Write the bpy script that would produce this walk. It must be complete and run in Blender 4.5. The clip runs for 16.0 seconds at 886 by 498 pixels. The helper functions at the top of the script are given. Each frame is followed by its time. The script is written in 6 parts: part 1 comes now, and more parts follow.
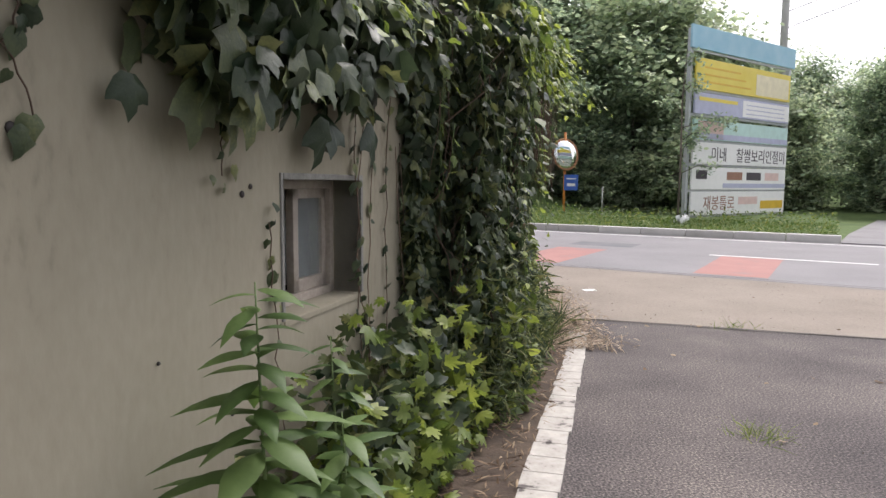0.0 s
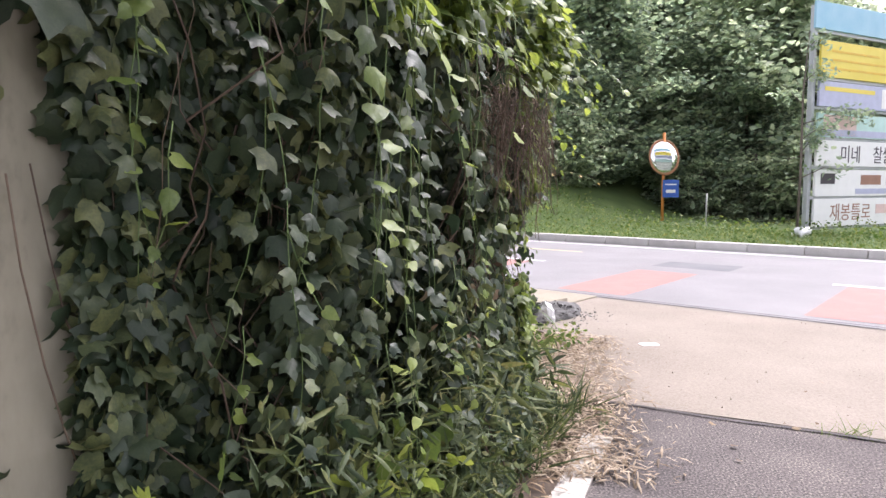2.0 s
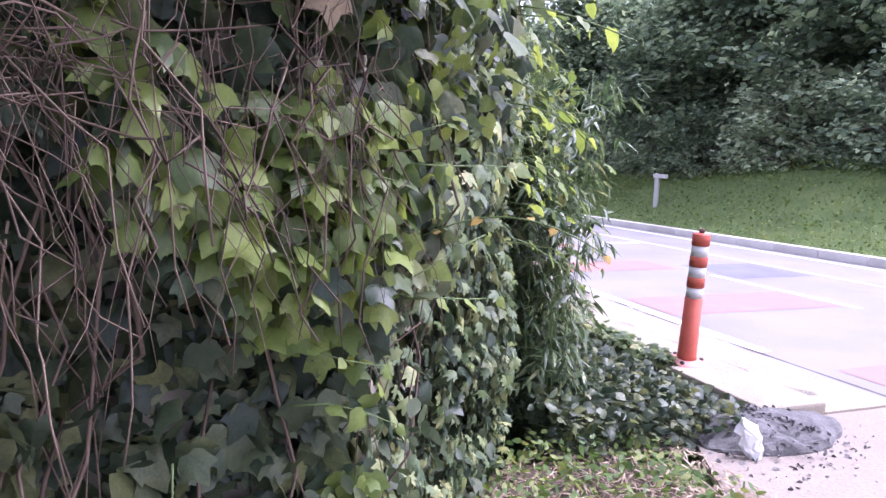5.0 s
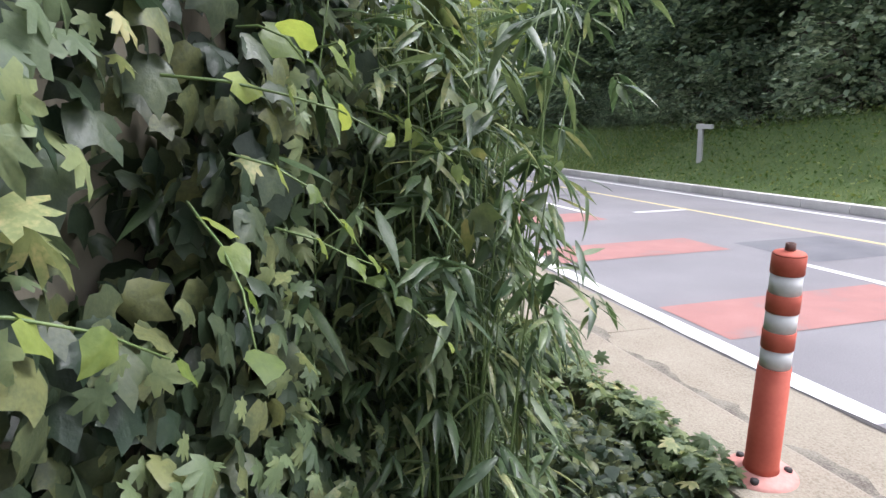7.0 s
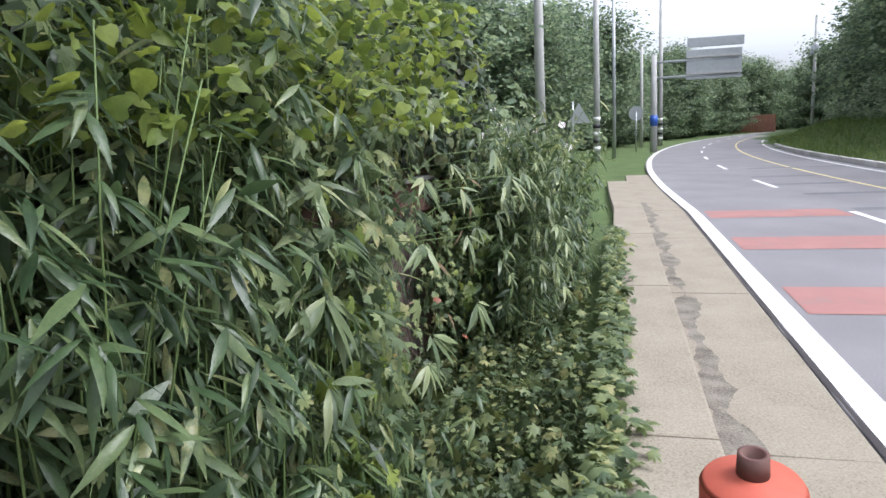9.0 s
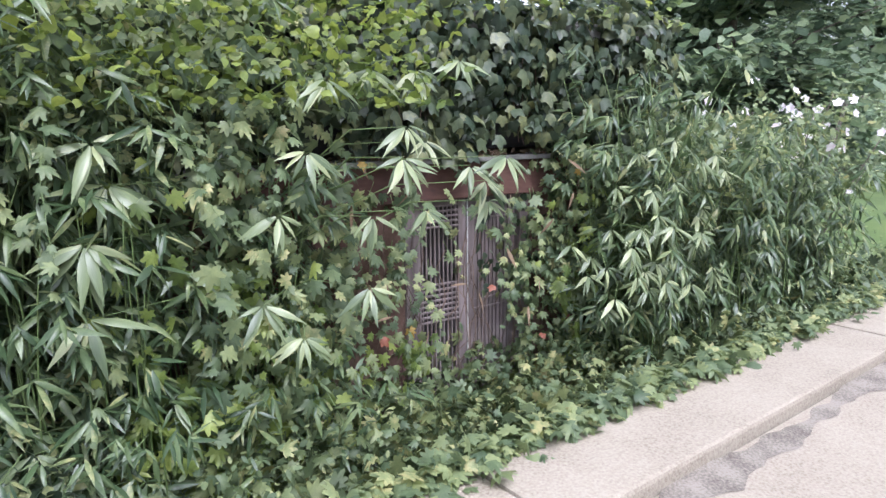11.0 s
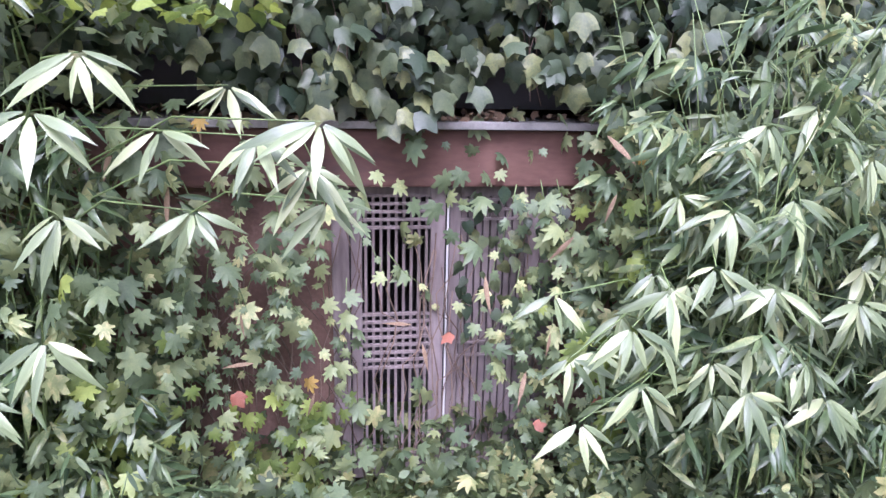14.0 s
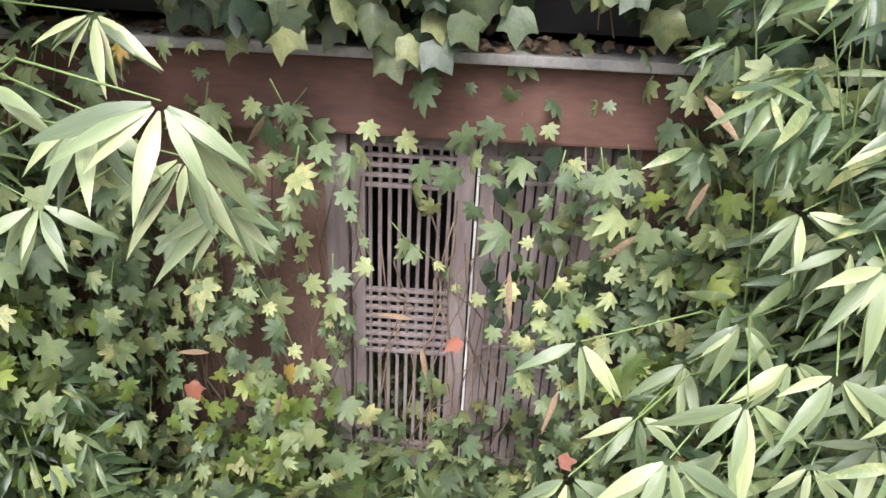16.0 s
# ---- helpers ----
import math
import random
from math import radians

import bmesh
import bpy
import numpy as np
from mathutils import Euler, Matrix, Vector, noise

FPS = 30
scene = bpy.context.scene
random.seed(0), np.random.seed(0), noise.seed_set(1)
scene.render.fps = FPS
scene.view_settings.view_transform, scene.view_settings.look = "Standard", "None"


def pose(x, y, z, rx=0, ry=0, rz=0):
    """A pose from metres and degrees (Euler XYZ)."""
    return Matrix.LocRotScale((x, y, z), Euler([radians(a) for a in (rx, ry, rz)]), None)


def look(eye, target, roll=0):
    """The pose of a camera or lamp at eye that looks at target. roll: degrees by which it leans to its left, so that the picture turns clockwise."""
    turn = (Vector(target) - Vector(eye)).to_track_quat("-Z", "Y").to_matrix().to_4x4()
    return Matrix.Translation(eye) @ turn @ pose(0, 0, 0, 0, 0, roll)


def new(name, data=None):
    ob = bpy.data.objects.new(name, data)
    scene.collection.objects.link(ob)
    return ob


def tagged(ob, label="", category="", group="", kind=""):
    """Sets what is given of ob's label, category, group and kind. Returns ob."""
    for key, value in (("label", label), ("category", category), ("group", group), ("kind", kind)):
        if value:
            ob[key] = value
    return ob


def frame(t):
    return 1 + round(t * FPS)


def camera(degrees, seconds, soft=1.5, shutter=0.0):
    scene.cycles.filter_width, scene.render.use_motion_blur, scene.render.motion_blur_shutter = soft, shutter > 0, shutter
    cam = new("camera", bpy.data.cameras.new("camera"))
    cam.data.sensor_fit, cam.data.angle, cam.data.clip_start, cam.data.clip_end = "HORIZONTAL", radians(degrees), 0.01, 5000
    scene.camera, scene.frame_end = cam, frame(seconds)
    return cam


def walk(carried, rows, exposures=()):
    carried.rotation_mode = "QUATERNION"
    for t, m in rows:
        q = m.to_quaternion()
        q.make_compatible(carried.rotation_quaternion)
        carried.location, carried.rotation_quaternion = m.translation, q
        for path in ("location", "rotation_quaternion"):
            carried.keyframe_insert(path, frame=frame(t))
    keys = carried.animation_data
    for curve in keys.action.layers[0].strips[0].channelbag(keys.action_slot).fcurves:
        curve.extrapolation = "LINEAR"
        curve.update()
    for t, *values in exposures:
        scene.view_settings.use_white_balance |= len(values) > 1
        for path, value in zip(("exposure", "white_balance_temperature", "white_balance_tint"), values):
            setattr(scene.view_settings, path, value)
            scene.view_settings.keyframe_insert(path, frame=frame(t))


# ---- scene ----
cam = camera(67.5, 16.0)
PATH = [
    (0, (0.001, -0.023, 1.164), (-0.003, 1.967, 0.965), 0.4),
    (0.5, (0.209, 0.356, 1.207), (0.058, 2.341, 1.018), 2.0),
    (1, (0.323, 0.84, 1.219), (0.067, 2.813, 1.018), 1.9),
    (1.5, (0.527, 1.253, 1.248), (0.268, 3.227, 1.056), 0.6),
    (2, (0.812, 1.672, 1.284), (0.485, 3.636, 1.097), -0.2),
    (2.5, (0.984, 2.105, 1.33), (0.478, 4.034, 1.178), 1.2),
    (3, (1.223, 2.536, 1.382), (0.511, 4.401, 1.252), 3.0),
    (3.5, (1.373, 2.94, 1.392), (0.401, 4.676, 1.19), 2.5),
    (4, (1.437, 3.376, 1.422), (0.397, 5.066, 1.177), 2.4),
    (4.5, (1.568, 3.817, 1.448), (0.384, 5.407, 1.182), 4.3),
    (5, (1.546, 4.293, 1.447), (0.316, 5.851, 1.202), 2.0),
    (5.2, (1.513, 4.484, 1.421), (0.306, 6.061, 1.182), 1.1),
    (7.3, (0.71, 6.736, 1.54), (-0.664, 8.128, 1.124), -1.8),
    (7.5, (0.731, 6.966, 1.544), (-0.784, 8.194, 1.1), -1.4),
    (8, (0.855, 7.342, 1.582), (-0.809, 8.38, 1.19), -1.9),
    (8.5, (0.873, 7.937, 1.552), (-0.887, 8.802, 1.162), -2.7),
    (9, (0.681, 8.483, 1.471), (-1.191, 9.102, 1.134), -2.7),
    (11.3, (0.371, 10.906, 1.428), (-1.415, 10.099, 1.032), -0.6),
    (11.5, (0.234, 10.959, 1.43), (-1.51, 10.067, 1.026), -0.5),
    (12, (-0.09, 11.109, 1.419), (-1.777, 10.133, 0.972), -0.9),
    (12.5, (-0.443, 11.252, 1.429), (-2.08, 10.208, 0.948), -1.6),
    (13, (-0.857, 11.258, 1.392), (-2.4, 10.085, 0.9), 0.1),
    (13.5, (-1.22, 11.271, 1.338), (-2.728, 10.062, 0.823), 0.4),
    (14, (-1.586, 11.267, 1.372), (-3.017, 9.967, 0.861), 1.3),
    (14.5, (-1.814, 11.133, 1.377), (-3.159, 9.739, 0.876), 1.3),
    (15, (-2.008, 11.012, 1.474), (-3.273, 9.611, 0.813), 1.4),
    (15.5, (-2.168, 10.963, 1.479), (-3.406, 9.587, 0.723), 2.6),
    (16, (-2.3, 10.973, 1.489), (-3.397, 9.543, 0.621), 2.8),
]
EXPO = [(0.0,.98,6500,16),(0.5,1.22,6450,17),(1.0,1.35,6400,17),(2.5,1.86,6150,24),(3.5,2.04,5700,29),(4.2,2.06,5550,35),(5.0,2.0,5500,39),(7.3,1.3,6000,15),(9.0,1.13,5900,14),(11.3,1.72,5600,24),(12.5,2.14,5500,34),(14.0,2.24,5450,38),(14.7,2.2,5750,31),(16.0,2.08,6300,18)]

walk(cam, [(t, look(eye, target, roll)) for t, eye, target, roll in PATH], exposures=EXPO)

# ---- world and sun: a bright overcast day ----
SUN_EL, SUN_AZ = radians(58), radians(40)
world = bpy.data.worlds.new("world")
scene.world = world
world.use_nodes = True
wn, wl = world.node_tree.nodes, world.node_tree.links
bg = wn["Background"]
sky = wn.new("ShaderNodeTexSky")
sky.sky_type = 'NISHITA'
sky.sun_disc = False
sky.sun_elevation, sky.sun_rotation = SUN_EL, SUN_AZ
sky.dust_density, sky.air_density, sky.ozone_density = 4.0, 1.0, 1.0
pale = wn.new("ShaderNodeHueSaturation")
pale.inputs["Saturation"].default_value = 0.22
wl.new(sky.outputs[0], pale.inputs["Color"])
wl.new(pale.outputs[0], bg.inputs["Color"])
bg.inputs["Strength"].default_value = 0.15
sun = bpy.data.lights.new("sun", 'SUN')
sun.energy, sun.angle, sun.color = 1.3, radians(25), (1.0, 0.97, 0.92)
sun_ob = new("sun", sun)
sun_ob.matrix_world = look((math.sin(SUN_AZ) * 20, math.cos(SUN_AZ) * 20, 30), (0, 0, 0))


# ---- materials ----
def material(name, stops, scale=6.0, rough=0.8, bump=0.3, fine=60.0, metal=0.0, island=0.0, spec=0.5, obrand=0.0, stretch=(1, 1, 1), grain=0.35):
    """A material whose colour runs through stops by noise at two scales."""
    m = bpy.data.materials.new(name)
    m.use_nodes = True
    n, l = m.node_tree.nodes, m.node_tree.links
    b = n["Principled BSDF"]
    co = n.new("ShaderNodeTexCoord")
    mp = n.new("ShaderNodeMapping")
    mp.inputs["Scale"].default_value = stretch
    l.new(co.outputs["Object"], mp.inputs["Vector"])
    a = n.new("ShaderNodeTexNoise")
    a.inputs["Scale"].default_value, a.inputs["Detail"].default_value = scale, 5
    f = n.new("ShaderNodeTexNoise")
    f.inputs["Scale"].default_value, f.inputs["Detail"].default_value = fine, 4
    l.new(mp.outputs[0], a.inputs["Vector"])
    l.new(mp.outputs[0], f.inputs["Vector"])
    mix = n.new("ShaderNodeMath")
    mix.operation = 'MULTIPLY_ADD'
    mix.inputs[1].default_value = grain
    half = n.new("ShaderNodeMath")
    half.operation = 'MULTIPLY'
    half.inputs[1].default_value = 1.0 - grain
    l.new(a.outputs[0], half.inputs[0])
    l.new(f.outputs[0], mix.inputs[0])
    l.new(half.outputs[0], mix.inputs[2])
    fac = mix.outputs[0]
    if island or obrand:
        if island:
            g = n.new("ShaderNodeNewGeometry")
            src, amount = g.outputs["Random Per Island"], island
        else:
            g = n.new("ShaderNodeObjectInfo")
            src, amount = g.outputs["Random"], obrand
        o = n.new("ShaderNodeMath")
        o.operation = 'SUBTRACT'
        l.new(src, o.inputs[0])
        o.inputs[1].default_value = 0.5
        p = n.new("ShaderNodeMath")
        p.operation = 'MULTIPLY_ADD'
        l.new(o.outputs[0], p.inputs[0])
        p.inputs[1].default_value = amount
        l.new(fac, p.inputs[2])
        fac = p.outputs[0]
    r = n.new("ShaderNodeValToRGB")
    els = r.color_ramp.elements
    while len(els) < len(stops):
        els.new(0.5)
    for e, (at, c) in zip(els, stops):
        e.position, e.color = at, (*c, 1)
    l.new(fac, r.inputs[0])
    l.new(r.outputs[0], b.inputs["Base Color"])
    b.inputs["Roughness"].default_value = rough
    b.inputs["Metallic"].default_value = metal
    b.inputs["Specular IOR Level"].default_value = spec
    if bump:
        bp = n.new("ShaderNodeBump")
        bp.inputs["Strength"].default_value, bp.inputs["Distance"].default_value = bump, 0.01
        l.new(mix.outputs[0], bp.inputs["Height"])
        l.new(bp.outputs[0], b.inputs["Normal"])
    return m


def leaf_material(name, stops, rough=0.42, through_light=0.35, spread=0.9, own=0.0, scale=28, fine=170, stretch=(1, 1, 1), spec=0.4):
    """A leaf: glossy top, light shining through, each leaf its own tone."""
    m = material(name, stops, scale=scale, fine=fine, rough=rough, bump=0.3, island=0.0 if own else spread, obrand=own, spec=spec, stretch=stretch)
    n, l = m.node_tree.nodes, m.node_tree.links
    b = n["Principled BSDF"]
    out = n["Material Output"]
    t = n.new("ShaderNodeBsdfTranslucent")
    ramp = [x for x in n if x.type == 'VALTORGB'][0]
    hs = n.new("ShaderNodeHueSaturation")
    hs.inputs["Hue"].default_value = 0.485
    hs.inputs["Saturation"].default_value = 1.1
    hs.inputs["Value"].default_value = 1.5
    l.new(ramp.outputs[0], hs.inputs["Color"])
    l.new(hs.outputs[0], t.inputs["Color"])
    mx = n.new("ShaderNodeMixShader")
    mx.inputs[0].default_value = through_light
    l.new(b.outputs[0], mx.inputs[1])
    l.new(t.outputs[0], mx.inputs[2])
    l.new(mx.outputs[0], out.inputs["Surface"])
    return m


def plain(name, c, rough=0.5, metal=0.0, vary=0.12):
    lo, hi = tuple(v * (1 - vary) for v in c), tuple(min(1, v * (1 + vary)) for v in c)
    return material(name, [(0.3, lo), (0.7, hi)], scale=5, rough=rough, bump=0.08, metal=metal)


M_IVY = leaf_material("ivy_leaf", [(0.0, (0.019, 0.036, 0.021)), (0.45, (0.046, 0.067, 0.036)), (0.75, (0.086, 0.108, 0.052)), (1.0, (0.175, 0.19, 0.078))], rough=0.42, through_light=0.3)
# Lighter ivy copy: sunlight put into the colour; also serves for young leaves.
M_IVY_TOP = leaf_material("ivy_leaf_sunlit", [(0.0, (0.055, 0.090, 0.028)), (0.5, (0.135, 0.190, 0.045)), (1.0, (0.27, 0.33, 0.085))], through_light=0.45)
M_HOP = leaf_material("hop_leaf", [(0.0, (0.063, 0.098, 0.051)), (0.5, (0.131, 0.178, 0.087)), (0.9, (0.237, 0.278, 0.121)), (1.0, (0.389, 0.371, 0.172))], through_light=0.4, rough=0.5)
M_BAMBOO = leaf_material("bamboo_leaf", [(0.0, (0.030, 0.056, 0.026)), (0.5, (0.068, 0.108, 0.046)), (0.85, (0.132, 0.178, 0.076)), (1.0, (0.27, 0.28, 0.125))], through_light=0.3, rough=0.33)
M_DRYLEAF = leaf_material("dry_leaf", [(0.0, (0.056, 0.036, 0.024)), (0.5, (0.160, 0.108, 0.064)), (1.0, (0.320, 0.248, 0.160))], through_light=0.15, rough=0.8)
M_STRAW = leaf_material("straw_litter", [(0.0, (0.09, 0.065, 0.042)), (0.5, (0.27, 0.205, 0.14)), (1.0, (0.48, 0.40, 0.30))], through_light=0.15, rough=0.8)
M_YELLOWLEAF = leaf_material("yellow_leaf", [(0.0, (0.22, 0.13, 0.04)), (0.6, (0.36, 0.25, 0.06)), (1.0, (0.42, 0.33, 0.12))], through_light=0.35)
M_REDLEAF = leaf_material("red_leaf", [(0.0, (0.12, 0.05, 0.035)), (0.6, (0.24, 0.09, 0.055)), (1.0, (0.30, 0.17, 0.08))], through_light=0.3)
M_GRASS = leaf_material("grass_blade", [(0.0, (0.04, 0.085, 0.02)), (0.5, (0.09, 0.15, 0.035)), (1.0, (0.22, 0.24, 0.08))], through_light=0.35, rough=0.6)
M_OLIVE = leaf_material("olive_weed_leaf", [(0.0, (0.025, 0.041, 0.017)), (0.5, (0.063, 0.089, 0.034)), (0.85, (0.127, 0.151, 0.054)), (1.0, (0.218, 0.209, 0.084))], through_light=0.3, rough=0.6)
# Frame and plaster of the second window, darkened for the ivy hollow's shade.
M_SHADEFRAME = plain("shade_toned_window_frame", (0.06, 0.06, 0.065), 0.6)
M_SHADEPLASTER = plain("shade_toned_plaster", (0.045, 0.045, 0.038), 0.95)
M_TREE_DEEP = leaf_material("deep_green_tree_leaf", [(0.0, (0.060, 0.092, 0.062)), (0.5, (0.135, 0.19, 0.115)), (1.0, (0.27, 0.33, 0.19))], through_light=0.45, rough=0.55)
M_TREE = leaf_material("tree_leaf", [(0.0, (0.125, 0.172, 0.128)), (0.5, (0.25, 0.325, 0.215)), (1.0, (0.46, 0.53, 0.35))], through_light=0.52, rough=0.5)
M_TREE_LIGHT = leaf_material("pale_tree_leaf", [(0.0, (0.155, 0.205, 0.145)), (0.5, (0.295, 0.365, 0.24)), (1.0, (0.50, 0.55, 0.37))], through_light=0.52, rough=0.5)
M_PETAL = leaf_material("petal", [(0.0, (0.75, 0.66, 0.70)), (1.0, (0.85, 0.82, 0.82))], through_light=0.4, rough=0.6)
LEAF_TONES = {
    "ivy": [(0.0, (0.019, 0.036, 0.021)), (0.45, (0.046, 0.067, 0.036)), (0.75, (0.086, 0.108, 0.052)), (1.0, (0.175, 0.19, 0.078))],
    "hop": [(0.0, (0.072, 0.112, 0.057)), (0.5, (0.151, 0.199, 0.098)), (0.9, (0.262, 0.300, 0.132)), (1.0, (0.401, 0.374, 0.172))],
    "bamboo": [(0.1, (0.082, 0.116, 0.060)), (0.5, (0.172, 0.220, 0.108)), (0.8, (0.285, 0.325, 0.165)), (1.0, (0.36, 0.375, 0.22))]}
M_IVY_ONE = leaf_material("single_ivy_leaf", LEAF_TONES["ivy"], 0.5, 0.25, own=0.7, scale=1.6, fine=9, spec=0.3)
M_HOP_ONE = leaf_material("single_hop_leaf", LEAF_TONES["hop"], 0.5, 0.4, own=0.7, scale=1.6, fine=9)
M_WEED_ONE = leaf_material("single_weed_leaf", [(0.0, (0.035, 0.068, 0.020)), (0.5, (0.082, 0.140, 0.042)), (0.9, (0.150, 0.215, 0.075)), (1.0, (0.22, 0.27, 0.11))], 0.5, 0.35, own=0.6, scale=1.6, fine=9)
M_BAMBOO_ONE = leaf_material("single_bamboo_leaf", LEAF_TONES["bamboo"], 0.34, 0.3, own=0.75, scale=1.2, fine=7, stretch=(9, 0.5, 1), spec=0.5)
M_STEM = material("vine_stem", [(0.3, (0.075, 0.049, 0.034)), (0.7, (0.165, 0.116, 0.083))], scale=20, rough=0.85, island=0.5)
M_GREENSTEM = material("green_stem", [(0.3, (0.06, 0.11, 0.03)), (0.7, (0.14, 0.19, 0.06))], scale=20, rough=0.6)
M_BARK = material("bark", [(0.3, (0.07, 0.055, 0.045)), (0.7, (0.17, 0.14, 0.115))], scale=8, fine=40, rough=0.9, bump=0.8, stretch=(1, 1, 0.25))
M_PLASTER = material("cream_plaster", [(0.25, (0.152, 0.135, 0.094)), (0.42, (0.248, 0.224, 0.169)), (0.75, (0.312, 0.286, 0.220))], scale=2.0, fine=45, rough=0.9, bump=0.25, stretch=(1, 1, 0.45))
M_EARTHWALL = material("redbrown_wall", [(0.25, (0.070, 0.042, 0.034)), (0.5, (0.125, 0.072, 0.055)), (0.75, (0.19, 0.12, 0.095))], scale=5, fine=70, rough=0.95, bump=0.5)
M_REDBEAM = material("redbrown_beam", [(0.28, (0.043, 0.023, 0.020)), (0.5, (0.085, 0.039, 0.029)), (0.75, (0.132, 0.069, 0.050))], scale=4, fine=50, rough=0.8, bump=0.35, stretch=(0.35, 0.35, 1))
M_LATTICE = material("weathered_lattice_wood", [(0.25, (0.075, 0.058, 0.056)), (0.5, (0.15, 0.122, 0.118)), (0.8, (0.26, 0.22, 0.215))], scale=9, fine=60, rough=0.85, bump=0.4, stretch=(1, 1, 0.2))
M_DOORPAPER = material("torn_door_paper", [(0.3, (0.03, 0.025, 0.022)), (0.7, (0.10, 0.085, 0.075))], scale=5, rough=0.95)
M_CEMENT = material("cement_cap", [(0.3, (0.13, 0.125, 0.115)), (0.7, (0.27, 0.265, 0.25))], scale=7, fine=80, rough=0.9, bump=0.4)
M_CONCRETE = material("pale_concrete", [(0.25, (0.114, 0.092, 0.071)), (0.45, (0.192, 0.162, 0.133)), (0.7, (0.251, 0.219, 0.183))], scale=1.1, fine=60, rough=0.92, bump=0.6, grain=0.56)
M_LEDGE = material("gritty_concrete", [(0.28, (0.132, 0.109, 0.080)), (0.45, (0.235, 0.205, 0.156)), (0.7, (0.310, 0.278, 0.220))], scale=2.2, fine=85, rough=0.95, bump=0.9, grain=0.6)
M_ASPHALT_OLD = material("old_asphalt", [(0.36, (0.024, 0.020, 0.021)), (0.47, (0.062, 0.053, 0.053)), (0.56, (0.120, 0.104, 0.096)), (0.68, (0.27, 0.235, 0.205))], scale=1.3, fine=95, rough=0.95, bump=0.3, grain=0.74)
M_ROAD = material("road_asphalt", [(0.25, (0.125, 0.120, 0.125)), (0.5, (0.174, 0.167, 0.174)), (0.75, (0.224, 0.216, 0.221))], scale=0.8, fine=90, rough=0.85, bump=0.5, grain=0.5)
M_ROADRED = material("red_road_paint", [(0.3, (0.197, 0.163, 0.157)), (0.46, (0.282, 0.133, 0.118)), (0.75, (0.330, 0.169, 0.150))], scale=2.6, fine=100, rough=0.85, bump=0.3)
M_ROADPATCH = material("dark_road_patch", [(0.2, (0.09, 0.09, 0.10)), (0.8, (0.16, 0.16, 0.17))], scale=2, fine=110, rough=0.9, bump=0.4)
M_WHITELINE = material("worn_white_paint", [(0.3, (0.30, 0.285, 0.27)), (0.42, (0.58, 0.57, 0.55)), (0.8, (0.68, 0.67, 0.65))], scale=6, fine=60, rough=0.8, bump=0.3)
M_OLDLINE = material("flaking_white_paint", [(0.36, (0.09, 0.08, 0.075)), (0.43, (0.34, 0.32, 0.29)), (0.75, (0.50, 0.48, 0.44))], scale=9, fine=40, rough=0.9, bump=0.5)
M_YELLOWLINE = plain("yellow_line_paint", (0.52, 0.43, 0.22), 0.8)
M_SOIL = material("soil_with_litter", [(0.2, (0.032, 0.023, 0.017)), (0.5, (0.066, 0.047, 0.034)), (0.8, (0.125, 0.094, 0.066))], scale=7, fine=60, rough=1.0, bump=0.9)
M_GROUND = material("grassy_ground", [(0.25, (0.035, 0.060, 0.016)), (0.5, (0.065, 0.105, 0.026)), (0.8, (0.12, 0.15, 0.05))], scale=1.2, fine=35, rough=1.0, bump=0.9)
M_KERB = material("kerb_concrete", [(0.25, (0.386, 0.369, 0.342)), (0.7, (0.632, 0.614, 0.580))], scale=3, fine=70, rough=0.9, bump=0.3, obrand=0.25)
M_POSTRED = material("orange_red_plastic", [(0.25, (0.357, 0.064, 0.038)), (0.6, (0.442, 0.093, 0.055)), (0.85, (0.425, 0.136, 0.093))], scale=9, rough=0.72, bump=0.05)
M_POSTBASE = material("faded_red_rubber", [(0.25, (0.40, 0.14, 0.11)), (0.8, (0.55, 0.30, 0.26))], scale=9, rough=0.7, bump=0.1)
M_POSTWHITE = plain("reflective_white_band", (0.54, 0.54, 0.53), 0.85)
M_DARKHOLE = plain("dark_rubber", (0.03, 0.025, 0.025), 0.7)
M_NOZZLE = plain("dark_brown_plastic", (0.10, 0.045, 0.035), 0.7)
M_STEEL = plain("galvanised_steel", (0.42, 0.44, 0.45), 0.45, 0.6)
M_CONCPOLE = material("concrete_pole", [(0.3, (0.36, 0.355, 0.34)), (0.7, (0.50, 0.495, 0.48))], scale=3, rough=0.85)
M_ORANGE = plain("orange_pole_paint", (0.60, 0.22, 0.05), 0.5)
M_BLUE = plain("blue_sign_paint", (0.03, 0.10, 0.42), 0.4)
M_BLACK = plain("black_paint", (0.025, 0.025, 0.028), 0.6)
M_WHITE = plain("white_paint", (0.78, 0.78, 0.77), 0.5, vary=0.05)
M_PVC = material("dirty_white_window_frame", [(0.3, (0.21, 0.18, 0.15)), (0.7, (0.42, 0.37, 0.32))], scale=8, rough=0.5, bump=0.05)
# Near-black colour that stands in for the shade of rooms and recesses.
M_SHADEBACK = plain("shade_backing", (0.03, 0.03, 0.032), 0.9)
M_CURTAIN = plain("grey_curtain", (0.32, 0.33, 0.32), 0.95)
M_SKYBLUE = material("sky_blue_sheet", [(0.3, (0.20, 0.44, 0.58)), (0.7, (0.36, 0.56, 0.66))], scale=1.5, rough=0.5, bump=0.02)
M_YELLOW = material("yellow_sheet", [(0.3, (0.66, 0.52, 0.06)), (0.7, (0.75, 0.63, 0.12))], scale=1.5, rough=0.5, bump=0.02)
M_CREAM = plain("cream_sheet", (0.70, 0.64, 0.44), 0.5)
M_LILAC = plain("lilac_sheet", (0.42, 0.44, 0.58), 0.5)
